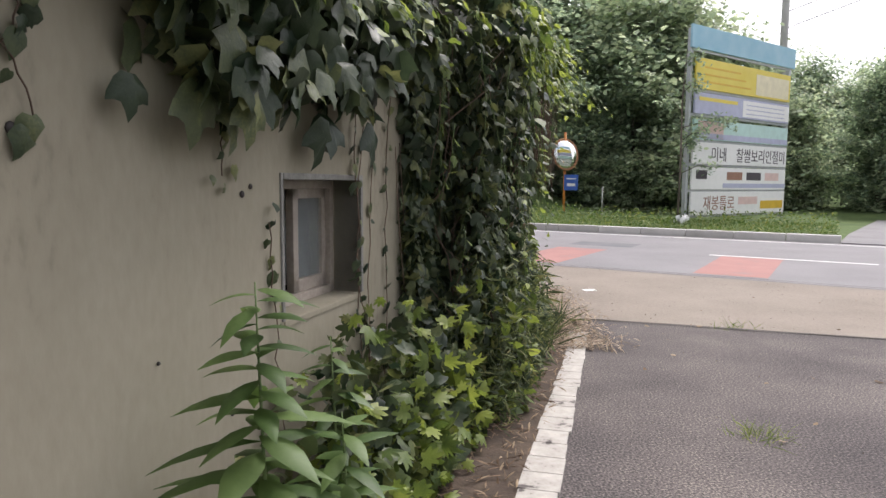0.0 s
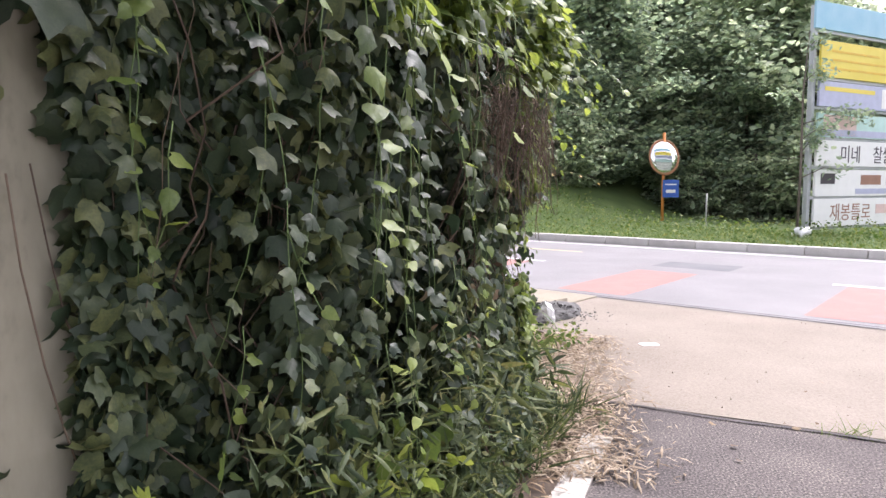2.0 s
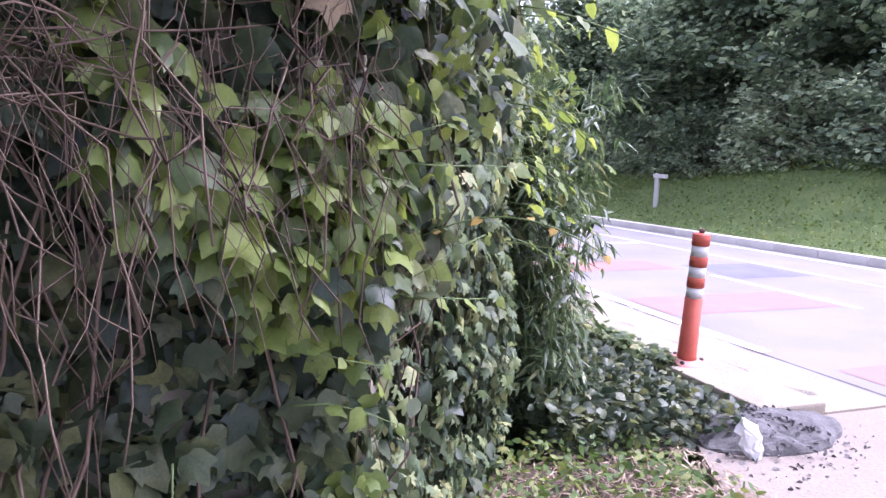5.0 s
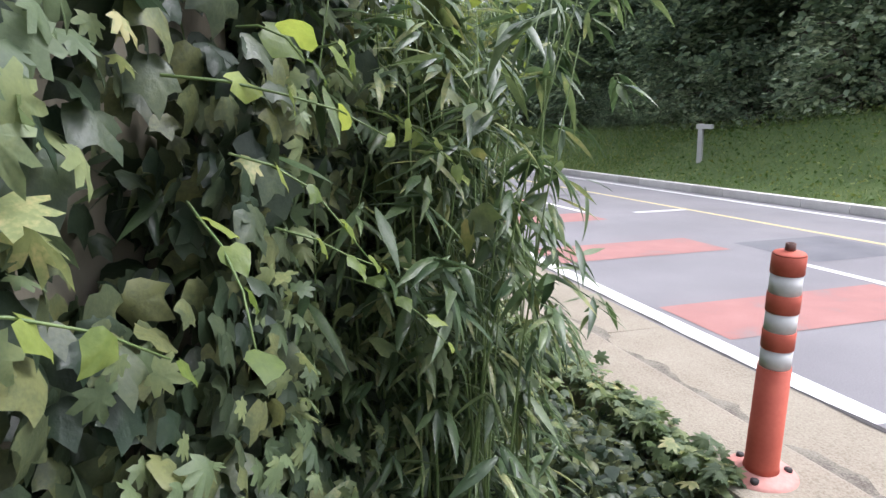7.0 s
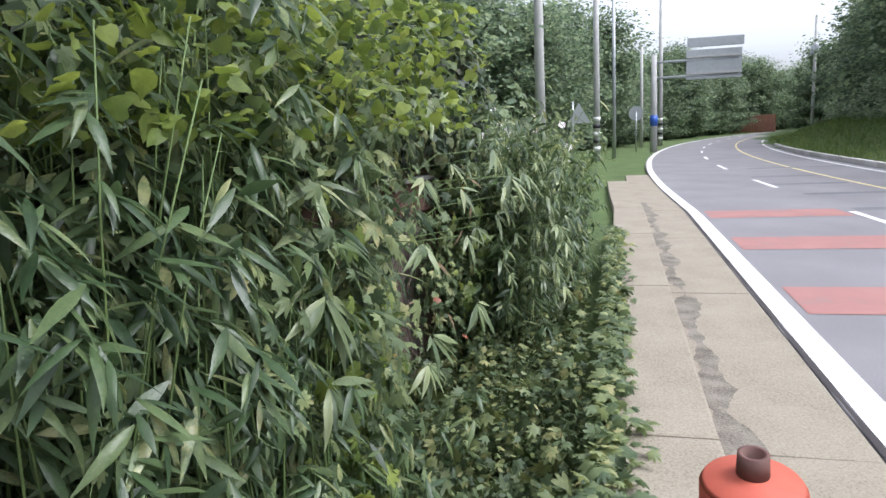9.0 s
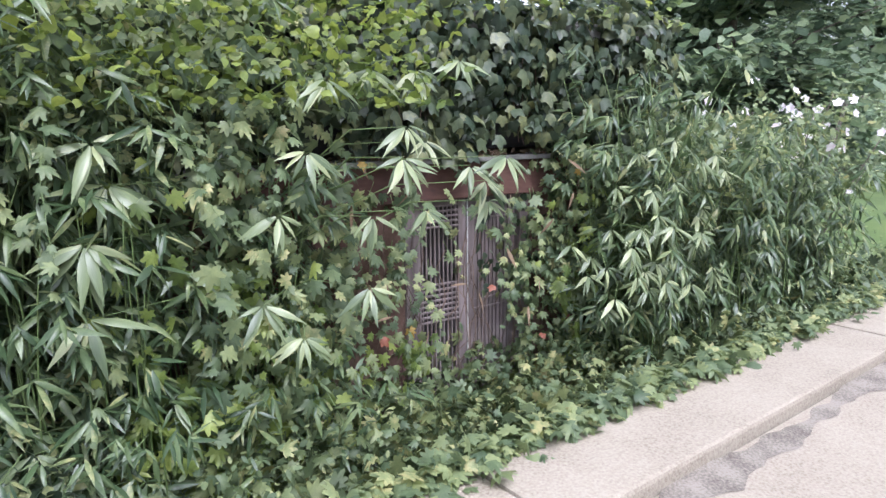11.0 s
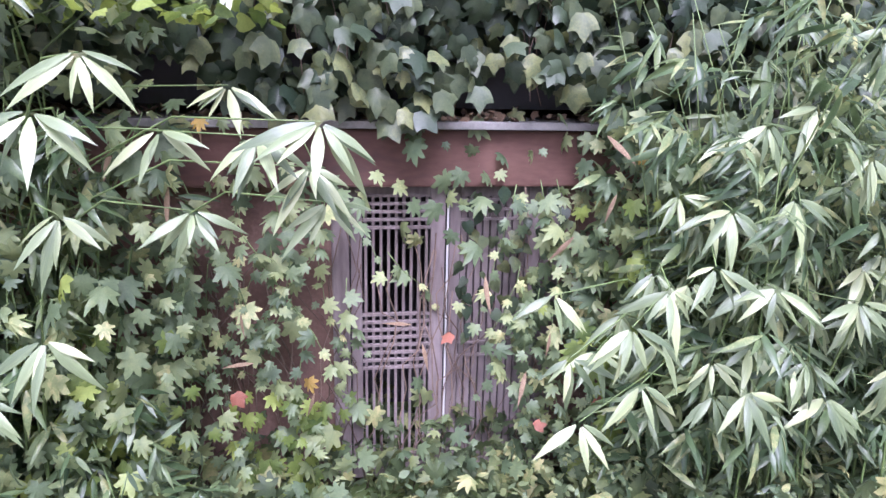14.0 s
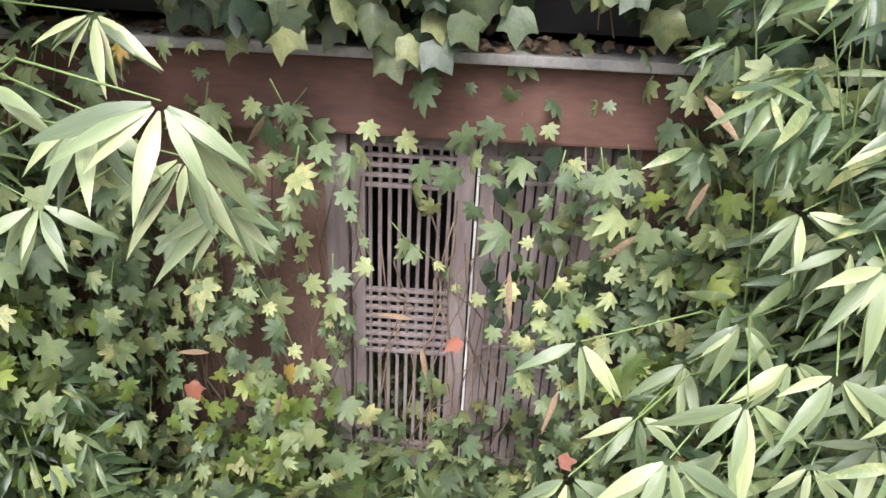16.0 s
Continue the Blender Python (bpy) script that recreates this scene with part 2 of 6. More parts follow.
M_MINT = plain("mint_sheet", (0.45, 0.64, 0.60), 0.5)
M_PINK = plain("pink_sheet", (0.68, 0.50, 0.47), 0.5)
M_INK = plain("dark_ink", (0.06, 0.05, 0.06), 0.6)
M_BROWNINK = plain("brown_ink", (0.30, 0.16, 0.11), 0.6)
M_GOLD = plain("gold_ink", (0.65, 0.42, 0.04), 0.5)
M_BAG = plain("white_plastic_sack", (0.70, 0.70, 0.70), 0.45)
M_DIRT = material("gutter_dirt", [(0.34, (0.072, 0.062, 0.049)), (0.46, (0.136, 0.119, 0.095)), (0.58, (0.212, 0.191, 0.157))], scale=7, fine=80, rough=1.0, bump=0.9, grain=0.5)
M_GREYBAG = material("grey_gravel_heap", [(0.3, (0.045, 0.044, 0.045)), (0.7, (0.15, 0.145, 0.14))], scale=14, fine=90, rough=0.95, bump=0.9)
M_BRICK = material("brick_red_wall", [(0.3, (0.33, 0.14, 0.09)), (0.7, (0.46, 0.24, 0.17))], scale=3, rough=0.9)
M_MIRROR = plain("mirror_face", (0.85, 0.87, 0.88), 0.03, 1.0, 0.01)
M_RUST = plain("rusty_rim", (0.35, 0.17, 0.09), 0.8)


def glass_material():
    m = bpy.data.materials.new("window_glass")
    m.use_nodes = True
    b = m.node_tree.nodes["Principled BSDF"]
    b.inputs["Base Color"].default_value = (0.75, 0.8, 0.8, 1)
    b.inputs["Roughness"].default_value = 0.12
    b.inputs["Transmission Weight"].default_value = 0.85
    return m


M_GLASS = glass_material()


# ---- mesh helpers ----
def road_xy(s, n):
    """Plan coordinates along (s) and across (n) the road, to world x, y."""
    return (-0.857 * s + 0.515 * n, 0.515 * s + 0.857 * n)


def bend(s):
    """How far the road has swung to the side at s."""
    return 0.0033 * max(0.0, s - 18.0) ** 2


def drift(s, n):
    """How far the near edge of the road swings out ahead of the bend."""
    return 0.04 * min(10.0, max(0.0, s - 5.5)) * min(1.0, max(0.0, (11.4 - n) / 2.2))


def box(bm, lo, hi, m=None, bevel=0.0):
    """A box between two corners, moved by m."""
    c = [(a + b) / 2 for a, b in zip(lo, hi)]
    d = [abs(b - a) for a, b in zip(lo, hi)]
    mat = Matrix.Translation(c) @ Matrix.Diagonal((*d, 1))
    if m is not None:
        mat = m @ mat
    vs = bmesh.ops.create_cube(bm, size=1, matrix=mat)["verts"]
    if bevel:
        es = list({e for v in vs for e in v.link_edges})
        bmesh.ops.bevel(bm, geom=es, offset=bevel, segments=2, affect='EDGES', profile=0.6)


def tube(bm, points, radii, sides=6):
    """A swept tube through points."""
    rings = []
    for i, p in enumerate(points):
        p = Vector(p)
        a, b = Vector(points[max(0, i - 1)]), Vector(points[min(len(points) - 1, i + 1)])
        d = (b - a).normalized() if (b - a).length > 1e-6 else Vector((0, 0, 1))
        u = d.cross(Vector((0.3, 0.9, 0.2))).normalized()
        v = d.cross(u)
        r = radii[i] if isinstance(radii, (list, tuple)) else radii
        rings.append([bm.verts.new(p + u * (r * math.cos(k * math.tau / sides)) + v * (r * math.sin(k * math.tau / sides))) for k in range(sides)])
    for a, b in zip(rings, rings[1:]):
        for k in range(sides):
            f = bm.faces.new((a[k], a[(k + 1) % sides], b[(k + 1) % sides], b[k]))
            f.smooth = True
    bm.faces.new(rings[0][::-1])
    bm.faces.new(rings[-1])


def lathe(bm, profile, sides=28, m=None):
    """A turned shape: profile of (radius, z)."""
    rings = []
    for r, z in profile:
        ring = []
        for k in range(sides):
            p = Vector((r * math.cos(k * math.tau / sides), r * math.sin(k * math.tau / sides), z))
            ring.append(bm.verts.new(m @ p if m is not None else p))
        rings.append(ring)
    for a, b in zip(rings, rings[1:]):
        for k in range(sides):
            f = bm.faces.new((a[k], a[(k + 1) % sides], b[(k + 1) % sides], b[k]))
            f.smooth = True
    bm.faces.new(rings[0][::-1])
    bm.faces.new(rings[-1])


def mesh_of(name, bm, mat):
    me = bpy.data.meshes.new(name)
    bmesh.ops.recalc_face_normals(bm, faces=bm.faces[:])
    bm.to_mesh(me)
    bm.free()
    me.materials.append(mat)
    return me


def part(name, bm, mat, parent=None, label=""):
    """One mesh object from a bmesh, under its thing."""
    ob = new(name, mesh_of(name, bm, mat))
    ob.parent = parent
    return tagged(ob, label) if label else ob


def thing(name, label, category, at=(0, 0, 0), group="", kind=""):
    ob = new(name)
    ob.empty_display_size = 0.1
    ob.location = at
    return tagged(ob, label, category, group, kind)


def one(name, bm, mat, label, category, kind="", group=""):
    return tagged(part(name, bm, mat), label, category, group, kind)


def soup(name, verts, tris, mat, parent=None):
    """A mesh from numpy triangles."""
    me = bpy.data.meshes.new(name)
    me.vertices.add(len(verts))
    me.vertices.foreach_set("co", np.asarray(verts, dtype=np.float32).ravel())
    me.loops.add(len(tris) * 3)
    me.loops.foreach_set("vertex_index", np.asarray(tris, dtype=np.int32).ravel())
    me.polygons.add(len(tris))
    me.polygons.foreach_set("loop_start", np.arange(0, len(tris) * 3, 3, dtype=np.int32))
    me.update(calc_edges=True)
    me.validate()
    me.polygons.foreach_set("use_smooth", np.ones(len(me.polygons), dtype=bool))
    me.materials.append(mat)
    ob = new(name, me)
    ob.parent = parent
    return ob


# ---- leaves: template outlines, base at the origin, tip along +y ----
def fan_leaf(half, centre, cup=0.25, droop=0.2):
    """A lobed leaf as a fan round its centre, folded along the midrib."""
    pts = [(x, y) for x, y in half]
    ring = pts + [(-x, y) for x, y in pts[::-1] if x > 1e-6]
    v = [(0.0, centre, 0.0)] + [(x, y, 0.0) for x, y in ring]
    v = np.array(v)
    v[:, 2] = -cup * np.abs(v[:, 0]) ** 1.3 - droop * np.clip(v[:, 1], 0, None) ** 2 + 0.05 * np.sin(9 * v[:, 1] + 4 * v[:, 0])
    k = len(ring)
    return v, np.array([(0, 1 + i, 1 + (i + 1) % k) for i in range(k)])


def blade_leaf(widths, droop=0.3, fold=0.5):
    """A long leaf of given half-widths from base to tip."""
    v, f = [], []
    k = len(widths)
    for i, w in enumerate(widths):
        y = i / (k - 1)
        z = -droop * y * y
        v += [(-w, y, z - fold * w), (0, y, z), (w, y, z - fold * w)]
    for i in range(k - 1):
        a, b = 3 * i, 3 * i + 3
        f += [(a, a + 1, b + 1), (a, b + 1, b), (a + 1, a + 2, b + 2), (a + 1, b + 2, b + 1)]
    return np.array(v), np.array(f)


IVY = fan_leaf([(0, 0.0), (0.22, -0.08), (0.40, 0.08), (0.50, 0.36), (0.58, 0.60), (0.40, 0.60), (0.26, 0.66), (0.16, 0.86), (0, 1.08)], 0.3, 0.35, 0.25)
HOP = fan_leaf([(0, 0.04), (0.14, -0.09), (0.44, -0.12), (0.38, 0.10), (0.70, 0.30), (0.58, 0.45), (0.36, 0.42), (0.49, 0.80), (0.30, 0.80), (0.17, 0.66), (0.13, 0.93), (0, 1.15)], 0.29, 0.4, 0.35)
HEART = fan_leaf([(0, 0.0), (0.24, -0.10), (0.44, 0.08), (0.46, 0.34), (0.30, 0.66), (0.12, 0.90), (0, 1.05)], 0.35, 0.3, 0.3)
OVAL = fan_leaf([(0, 0.0), (0.22, 0.22), (0.27, 0.5), (0.15, 0.82), (0, 1.0)], 0.45, 0.3, 0.25)
BAMBOO = blade_leaf([0.012, 0.05, 0.072, 0.07, 0.052, 0.028, 0.002], 0.28, 0.35)
WIDE_BAMBOO = blade_leaf([0.014, 0.065, 0.095, 0.092, 0.068, 0.035, 0.002], 0.32, 0.3)
WEED = blade_leaf([0.02, 0.13, 0.19, 0.175, 0.10, 0.004], 0.6, 0.3)
BLADE = blade_leaf([0.018, 0.016, 0.011, 0.002], 0.45, 0.3)
CARD = (np.array([(-0.4, 0, 0.0), (0.05, -0.1, 0.12), (0.42, 0.25, 0.0), (0.1, 0.95, -0.1), (-0.3, 0.7, 0.1)]), np.array([(0, 1, 2), (0, 2, 3), (0, 3, 4)]))
rng = np.random.default_rng(7)


def unit(a):
    return a / np.maximum(np.linalg.norm(a, axis=1, keepdims=True), 1e-9)


def axes_of(normals, tips):
    """Rotation of each leaf: tip direction made square to the normal."""
    z = unit(normals)
    y = unit(tips - z * np.sum(tips * z, axis=1, keepdims=True))
    x = np.cross(y, z)
    return np.stack([x, y, z], axis=2)


def leaves(template, at, normals, tips, sizes):
    """Many leaves as one triangle soup."""
    v, f = template
    rot = axes_of(normals, tips)
    k, m = len(at), len(v)
    warp = v[None] * np.stack([rng.uniform(0.8, 1.15, k), np.ones(k), rng.uniform(0.3, 1.8, k)], axis=1)[:, None, :]
    out = np.einsum('kij,kmj->kmi', rot, warp * np.asarray(sizes)[:, None, None]) + at[:, None, :]
    tri = f[None] + (np.arange(k) * m)[:, None, None]
    return out.reshape(-1, 3), tri.reshape(-1, 3)


def join(*soups):
    vs, fs, o = [], [], 0
    for v, f in soups:
        vs.append(v)
        fs.append(f + o)
        o += len(v)
    return np.concatenate(vs), np.concatenate(fs)


def template_mesh(name, template, mat):
    me = bpy.data.meshes.new(name)
    me.from_pydata([tuple(p) for p in template[0]], [], [tuple(int(i) for i in t) for t in template[1]])
    me.polygons.foreach_set("use_smooth", np.ones(len(me.polygons), dtype=bool))
    me.materials.append(mat)
    return me


def leaf_objects(me, at, normals, tips, sizes, parent, name="leaf"):
    """Leaves as objects of their own on one mesh."""
    rot = axes_of(normals, tips)
    for p, r, s in zip(at, rot, sizes):
        ob = new(name, me)
        ob.parent = parent
        ob.matrix_local = Matrix.Translation(Vector(p)) @ Matrix(r.tolist()).to_4x4() @ Matrix.Diagonal((s, s, s, 1))


def jitter(k, a):
    return rng.normal(0, a, (k, 3))


def waver(p, scale, seed=0.0):
    return np.array([noise.noise(Vector((q[0] * scale + seed, q[1] * scale, q[2] * scale))) for q in p])


# ---- ground: one sheet to the horizon ----
DITCH = -0.38


def smooth(a, b, x):
    t = min(1.0, max(0.0, (x - a) / (b - a)))
    return t * t * (3 - 2 * t)


def ground_z(s, n):
    n2 = n - bend(s)
    z = -0.05
    if n2 < 8.6 and s > 3.2:
        deep = smooth(3.4, 4.6, s) * (1 - smooth(14, 17, s)) * smooth(5.0, 5.6, n) * (1 - smooth(7.35, 7.62, n))
        z = -0.05 + deep * (DITCH + 0.05)
    if n2 > 15.6:
        z = 0.06 + 1.35 * smooth(15.8, 21, n2) * smooth(8.6, 13, s) * (1 - 0.4 * smooth(14, 21, s)) + (0.05 + 0.3 * smooth(6, 12, s)) * smooth(16, 20, n2) + 5.5 * smooth(25, 70, n2)
    if s < 0.1 and 15.6 < n2 < 27.2:
        z = 0.0
    if n2 < 4 and s > 16:
        z += 3.5 * smooth(2, -30, n2) * smooth(16, 40, s)
    return z


def build_ground():
    def steps(near_lo, near_hi, near, far):
        a = list(np.arange(near_lo, near_hi + 1e-6, near))
        lo, hi, d = [], [], near
        x = near_lo
        while x > -far:
            d *= 1.35
            x -= d
            lo.append(x)
        x, d = near_hi, near
        while x < far:
            d *= 1.35
            x += d
            hi.append(x)
        return lo[::-1] + a + hi
    ss, ns = steps(-6, 20, 0.5, 900), steps(4.5, 24, 0.25, 900)
    bm = bmesh.new()
    grid = []
    for s in ss:
        row = []
        for n in ns:
            x, y = road_xy(s, n)
            row.append(bm.verts.new((x, y, ground_z(s, n))))
        grid.append(row)
    for i in range(len(ss) - 1):
        for j in range(len(ns) - 1):
            f = bm.faces.new((grid[i][j], grid[i][j + 1], grid[i + 1][j + 1], grid[i + 1][j]))
            f.smooth = True
    one("ground", bm, M_GROUND, "grassy ground with a ditch and a raised bank", "ground", "structure")


build_ground()


def flat(name, corners, z, mat, label, category, thick=0.05, kind="structure"):
    """A slab over a plan polygon."""
    bm = bmesh.new()
    top = bm.faces.new([bm.verts.new((x, y, z)) for x, y in corners])
    ret = bmesh.ops.extrude_face_region(bm, geom=[top])
    bmesh.ops.translate(bm, verts=[v for v in ret["geom"] if isinstance(v, bmesh.types.BMVert)], vec=(0, 0, -thick))
    return one(name, bm, mat, label, category, kind)


def ribbon(bm, n0, n1, s0, s1, z, thick=0.0, step=1.0):
    """A strip along the road between two offsets."""
    k = max(1, int(abs(s1 - s0) / step))
    rows = []
    for i in range(k + 1):
        s = s0 + (s1 - s0) * i / k
        b = bend(s)
        pts = [road_xy(s, n0 + b + drift(s, n0)), road_xy(s, n1 + b + drift(s, n1))]
        row = [bm.verts.new((*p, z)) for p in pts]
        if thick:
            row += [bm.verts.new((*p, z - thick)) for p in pts]
        rows.append(row)
    for a, b in zip(rows, rows[1:]):
        bm.faces.new((a[0], a[1], b[1], b[0]))
        if thick:
            bm.faces.new((a[2], b[2], b[3], a[3]))
            bm.faces.new((a[0], b[0], b[2], a[2]))
            bm.faces.new((a[1], a[3], b[3], b[1]))
    if thick:
        for r in (rows[0], rows[-1]):
            bm.faces.new((r[0], r[2], r[3], r[1]))


FAR_KERB = 15.45
bm = bmesh.new()
ribbon(bm, 8.8, FAR_KERB, -120, 130, 0.0, 0.045, 2.0)
one("road", bm, M_ROAD, "grey asphalt two-lane road curving away", "road", "structure")


def painted(name, strips, mat, label, z=0.004):
    bm = bmesh.new()
    for n0, n1, s0, s1 in strips:
        ribbon(bm, n0, n1, s0, s1, z, 0.0, 1.0)
    return one(name, bm, mat, label, "road marking", "structure")


painted("road_edge_line", [(8.85, 9.03, 5.0, 120)], M_WHITELINE, "white painted edge line along the road")
painted("road_edge_line", [(15.0, 15.12, -60, 120)], M_WHITELINE, "white painted edge line by the far kerb")
painted("lane_line", [(11.58, 11.69, 12.9 + 6.7 * i, 15.25 + 6.7 * i) for i in range(-6, 12)], M_WHITELINE, "white dashed lane line")
painted("lane_line", [(13.42, 13.52, 6.5, 110)], M_YELLOWLINE, "thin yellow centre line")
for i in range(-3, 5):
    painted("red_road_band", [(9.10, 11.52, 3.55 + 2.8 * i, 4.45 + 2.8 * i)], M_ROADRED, "faded red painted band across the lane")
painted("road_patch", [(12.1, 12.9, 3.3, 4.5)], M_ROADPATCH, "dark asphalt repair patch")
painted("road_patch", [(11.85, 13.3, 8.2, 9.5)], M_ROADPATCH, "dark asphalt repair patch")
painted("road_mark", [(12.4, 13.4, 12.45, 12.6)], M_WHITELINE, "short white cross mark on the road")
for a, b, c, d in ((11.75, 13.3, 15.35, 15.7), (11.75, 13.3, 17.9, 18.25), (11.75, 13.3, 20.2, 20.55), (11.75, 13.3, 22.6, 22.95), (12.2, 15.0, 26.0, 26.4)):
    painted("road_patch", [(a, b, c, d)], M_ROADPATCH, "dark tar strip across the lane", 0.006)

# far kerb, stone by stone
bm = bmesh.new()
box(bm, (0, 0, -0.12), (0.985, 0.18, 0.16), None, 0.012)
kerb_mesh = mesh_of("kerb_stone", bm, M_KERB)
kerb = tagged(new("kerb"), "pale concrete kerb along the grass verge", "kerb", "", "structure")
for i in range(-14, 45):
    s = i * 1.0
    x, y = road_xy(s, FAR_KERB + bend(s))
    x2, y2 = road_xy(s + 1, FAR_KERB + bend(s + 1))
    if s < 0:
        continue
    st = new("kerb_stone", kerb_mesh)
    st.parent = kerb
    st.matrix_local = Matrix.Translation((x, y, 0)) @ Matrix.Rotation(math.atan2(y2 - y, x2 - x), 4, 'Z') @ Matrix.Translation((0, -0.18, 0))

flat("side_road", [road_xy(s, n) for s, n in ((0.03, FAR_KERB + 0.01), (-60, FAR_KERB + 0.01), (-60, 27.0), (-1.0, 26.5), (-0.15, 18.5))], 0.02, M_ROAD, "grey asphalt side road beyond the kerb", "road", 0.12)

# driveway: dark asphalt, pale concrete apron, litter strip by the wall
flat("driveway", [(0.30, 2.2), (0.44, 2.75), (0.62, 3.35), (0.86, 4.2), (1.2, 5.62), (1.9, 5.42), (3.4, 4.93), (9.4, 3.1), (11, -6), (-1.2, -7), (-0.7, -2), (0.0, 1.2)], 0.0, M_ASPHALT_OLD, "worn dark asphalt driveway with pale patches", "driveway", 0.045)
flat("apron", [(1.2, 5.63), (1.9, 5.43), (3.4, 4.94), (9.4, 3.11), road_xy(-9, 8.79), road_xy(3.76, 8.79), road_xy(3.76, 7.1), (0.85, 7.3), (0.70, 6.3), (0.75, 5.75)], 0.004, M_CONCRETE, "pale dusty concrete apron beside the road", "pavement", 0.05)
flat("verge_soil", [(-2.2, -7), (-1.25, -7), (-0.72, -2), (-0.02, 1.2), (0.29, 2.2), (0.43, 2.75), (0.61, 3.35), (0.85, 4.2), (1.02, 4.92), (1.1, 5.5), (0.85, 6.3), (0.85, 7.3), (0.2, 7.4), (-0.3, 6.5), (0.45, 5.2), (-0.35, 2.4), (-1.9, -3)], 0.012, M_SOIL, "soil strip with dead leaves along the wall", "soil", 0.05)
bm = bmesh.new()
pts = [(-0.05, 0.9), (0.20, 1.75), (0.36, 2.37), (0.52, 2.98), (0.70, 3.66), (0.86, 4.25), (0.97, 4.70), (1.05, 5.05)]
for i in range(len(pts) - 1):
    (x0, y0), (x1, y1) = pts[i], pts[i + 1]
    for k in range(4):
        a, b = k / 4 + 0.004, (k + 1) / 4 - 0.004
        w = 0.07 + 0.008 * math.sin(7 * (i + k))
        q = [(x0 + (x1 - x0) * t + o * w, y0 + (y1 - y0) * t - o * w * 0.25, 0.016) for t, o in ((a, -1), (a, 1), (b, 1), (b, -1))]
        bm.faces.new([bm.verts.new(p) for p in q])
ret = bmesh.ops.extrude_face_region(bm, geom=bm.faces[:])
bmesh.ops.translate(bm, verts=[v for v in ret["geom"] if isinstance(v, bmesh.types.BMVert)], vec=(0, 0, -0.012))
one("driveway_edge_line", bm, M_OLDLINE, "worn white painted line edging the driveway", "road marking", "structure")

# roadside ledge and gutter slabs
bm = bmesh.new()
box(bm, (0, 0, -0.5), (2.985, 0.50, 0.09), None, 0.02)
ledge_mesh = mesh_of("ledge_slab", bm, M_LEDGE)
bm = bmesh.new()
box(bm, (0, 0, -0.06), (2.985, 0.645, 0.02), None, 0.006)
gutter_mesh = mesh_of("gutter_slab", bm, M_LEDGE)
ledge = tagged(new("ledge"), "gritty concrete ledge beside the road", "kerb", "", "structure")
gutter = tagged(new("gutter"), "dusty concrete gutter strip beside the road", "gutter", "", "structure")
for i in range(12):
    s = 3.75 + 3.0 * i
    if s > 22:
        break
    for par, me, n0 in ((ledge, ledge_mesh, 7.63), (gutter, gutter_mesh, 8.14)):
        if par is ledge and s > 20:
            continue
        x, y = road_xy(s, n0 + bend(s) + drift(s, n0))
        x2, y2 = road_xy(s + 3, n0 + bend(s + 3) + drift(s + 3, n0))
        ob = new(me.name, me)
        ob.parent = par
        ob.matrix_local = Matrix.Translation((x, y, 0)) @ Matrix.Rotation(math.atan2(y2 - y, x2 - x), 4, 'Z') @ Matrix.Diagonal((1, -1, 1, 1))

# ---- the overgrown house ----
SIDE0, SIDE_DIR = Vector((-0.32, 2.49, 0)), Vector((0.28, 0.96, 0)).normalized()
SIDE_OUT = Vector((SIDE_DIR.y, -SIDE_DIR.x, 0))
GAP = Vector((-3.54, 9.52, 0))
FRONT_DIR = Vector((-0.777, 0.629, 0)).normalized()
FRONT_OUT = Vector((-FRONT_DIR.y, FRONT_DIR.x, 0)) * -1
if FRONT_OUT.y < 0:
    FRONT_OUT = -FRONT_OUT
CORNER = SIDE0 + SIDE_DIR * 2.82
FRONT0 = GAP - FRONT_DIR * 3.5


def frame_of(origin, along, out):
    """Local axes: x along the wall, y outwards, z up."""
    return Matrix(((along.x, out.x, 0, origin.x), (along.y, out.y, 0, origin.y), (0, 0, 1, origin.z), (0, 0, 0, 1)))


SIDE_M = frame_of(SIDE0, SIDE_DIR, SIDE_OUT)
FRONT_M = frame_of(GAP, FRONT_DIR, FRONT_OUT)


def wall_with_holes(name, m, x0, x1, z0, z1, thick, holes, mat, label):
    bm = bmesh.new()
    cuts = sorted({x0, x1, *[h[0] for h in holes], *[h[1] for h in holes]})
    for a, b in zip(cuts, cuts[1:]):
        hs = [h for h in holes if h[0] <= a + 1e-6 and h[1] >= b - 1e-6]
        if hs:
            h = hs[0]
            box(bm, (a, -thick, z0), (b, 0, h[2]), m)
            box(bm, (a, -thick, h[3]), (b, 0, z1), m)
        else:
            box(bm, (a, -thick, z0), (b, 0, z1), m)
    return one(name, bm, mat, label, "wall", "structure")


WIN = (-0.57, 0.0, 0.745, 1.17)
WIN2 = (1.12, 1.68, 0.88, 1.32)
wall_with_holes("wall_side", SIDE_M, -6.0, 2.82, -0.1, 1.95, 0.22, [WIN, WIN2], M_PLASTER, "cream plastered side wall, stained and overgrown")
DOOR = (-0.42, 0.42, DITCH, 0.95)
wall_with_holes("wall_front", FRONT_M, -3.5, 1.5, DITCH - 0.1, 1.10, 0.2, [DOOR], M_EARTHWALL, "red-brown earthen front wall under vines")
# upper wall coloured near-black for the shade behind the ivy
bm = bmesh.new()
box(bm, (-3.5, -0.2, 1.24), (1.5, -0.06, 1.93), FRONT_M)
one("wall_front_upper", bm, M_SHADEBACK, "recessed upper wall behind ivy, its shade put into the colour", "wall", "structure")
d = FRONT0 - CORNER
cd = d.normalized()
co = Vector((cd.y, -cd.x, 0))
bm = bmesh.new()
box(bm, (0, -0.22, -0.5), (d.length, 0, 1.95), frame_of(CORNER, cd, co))
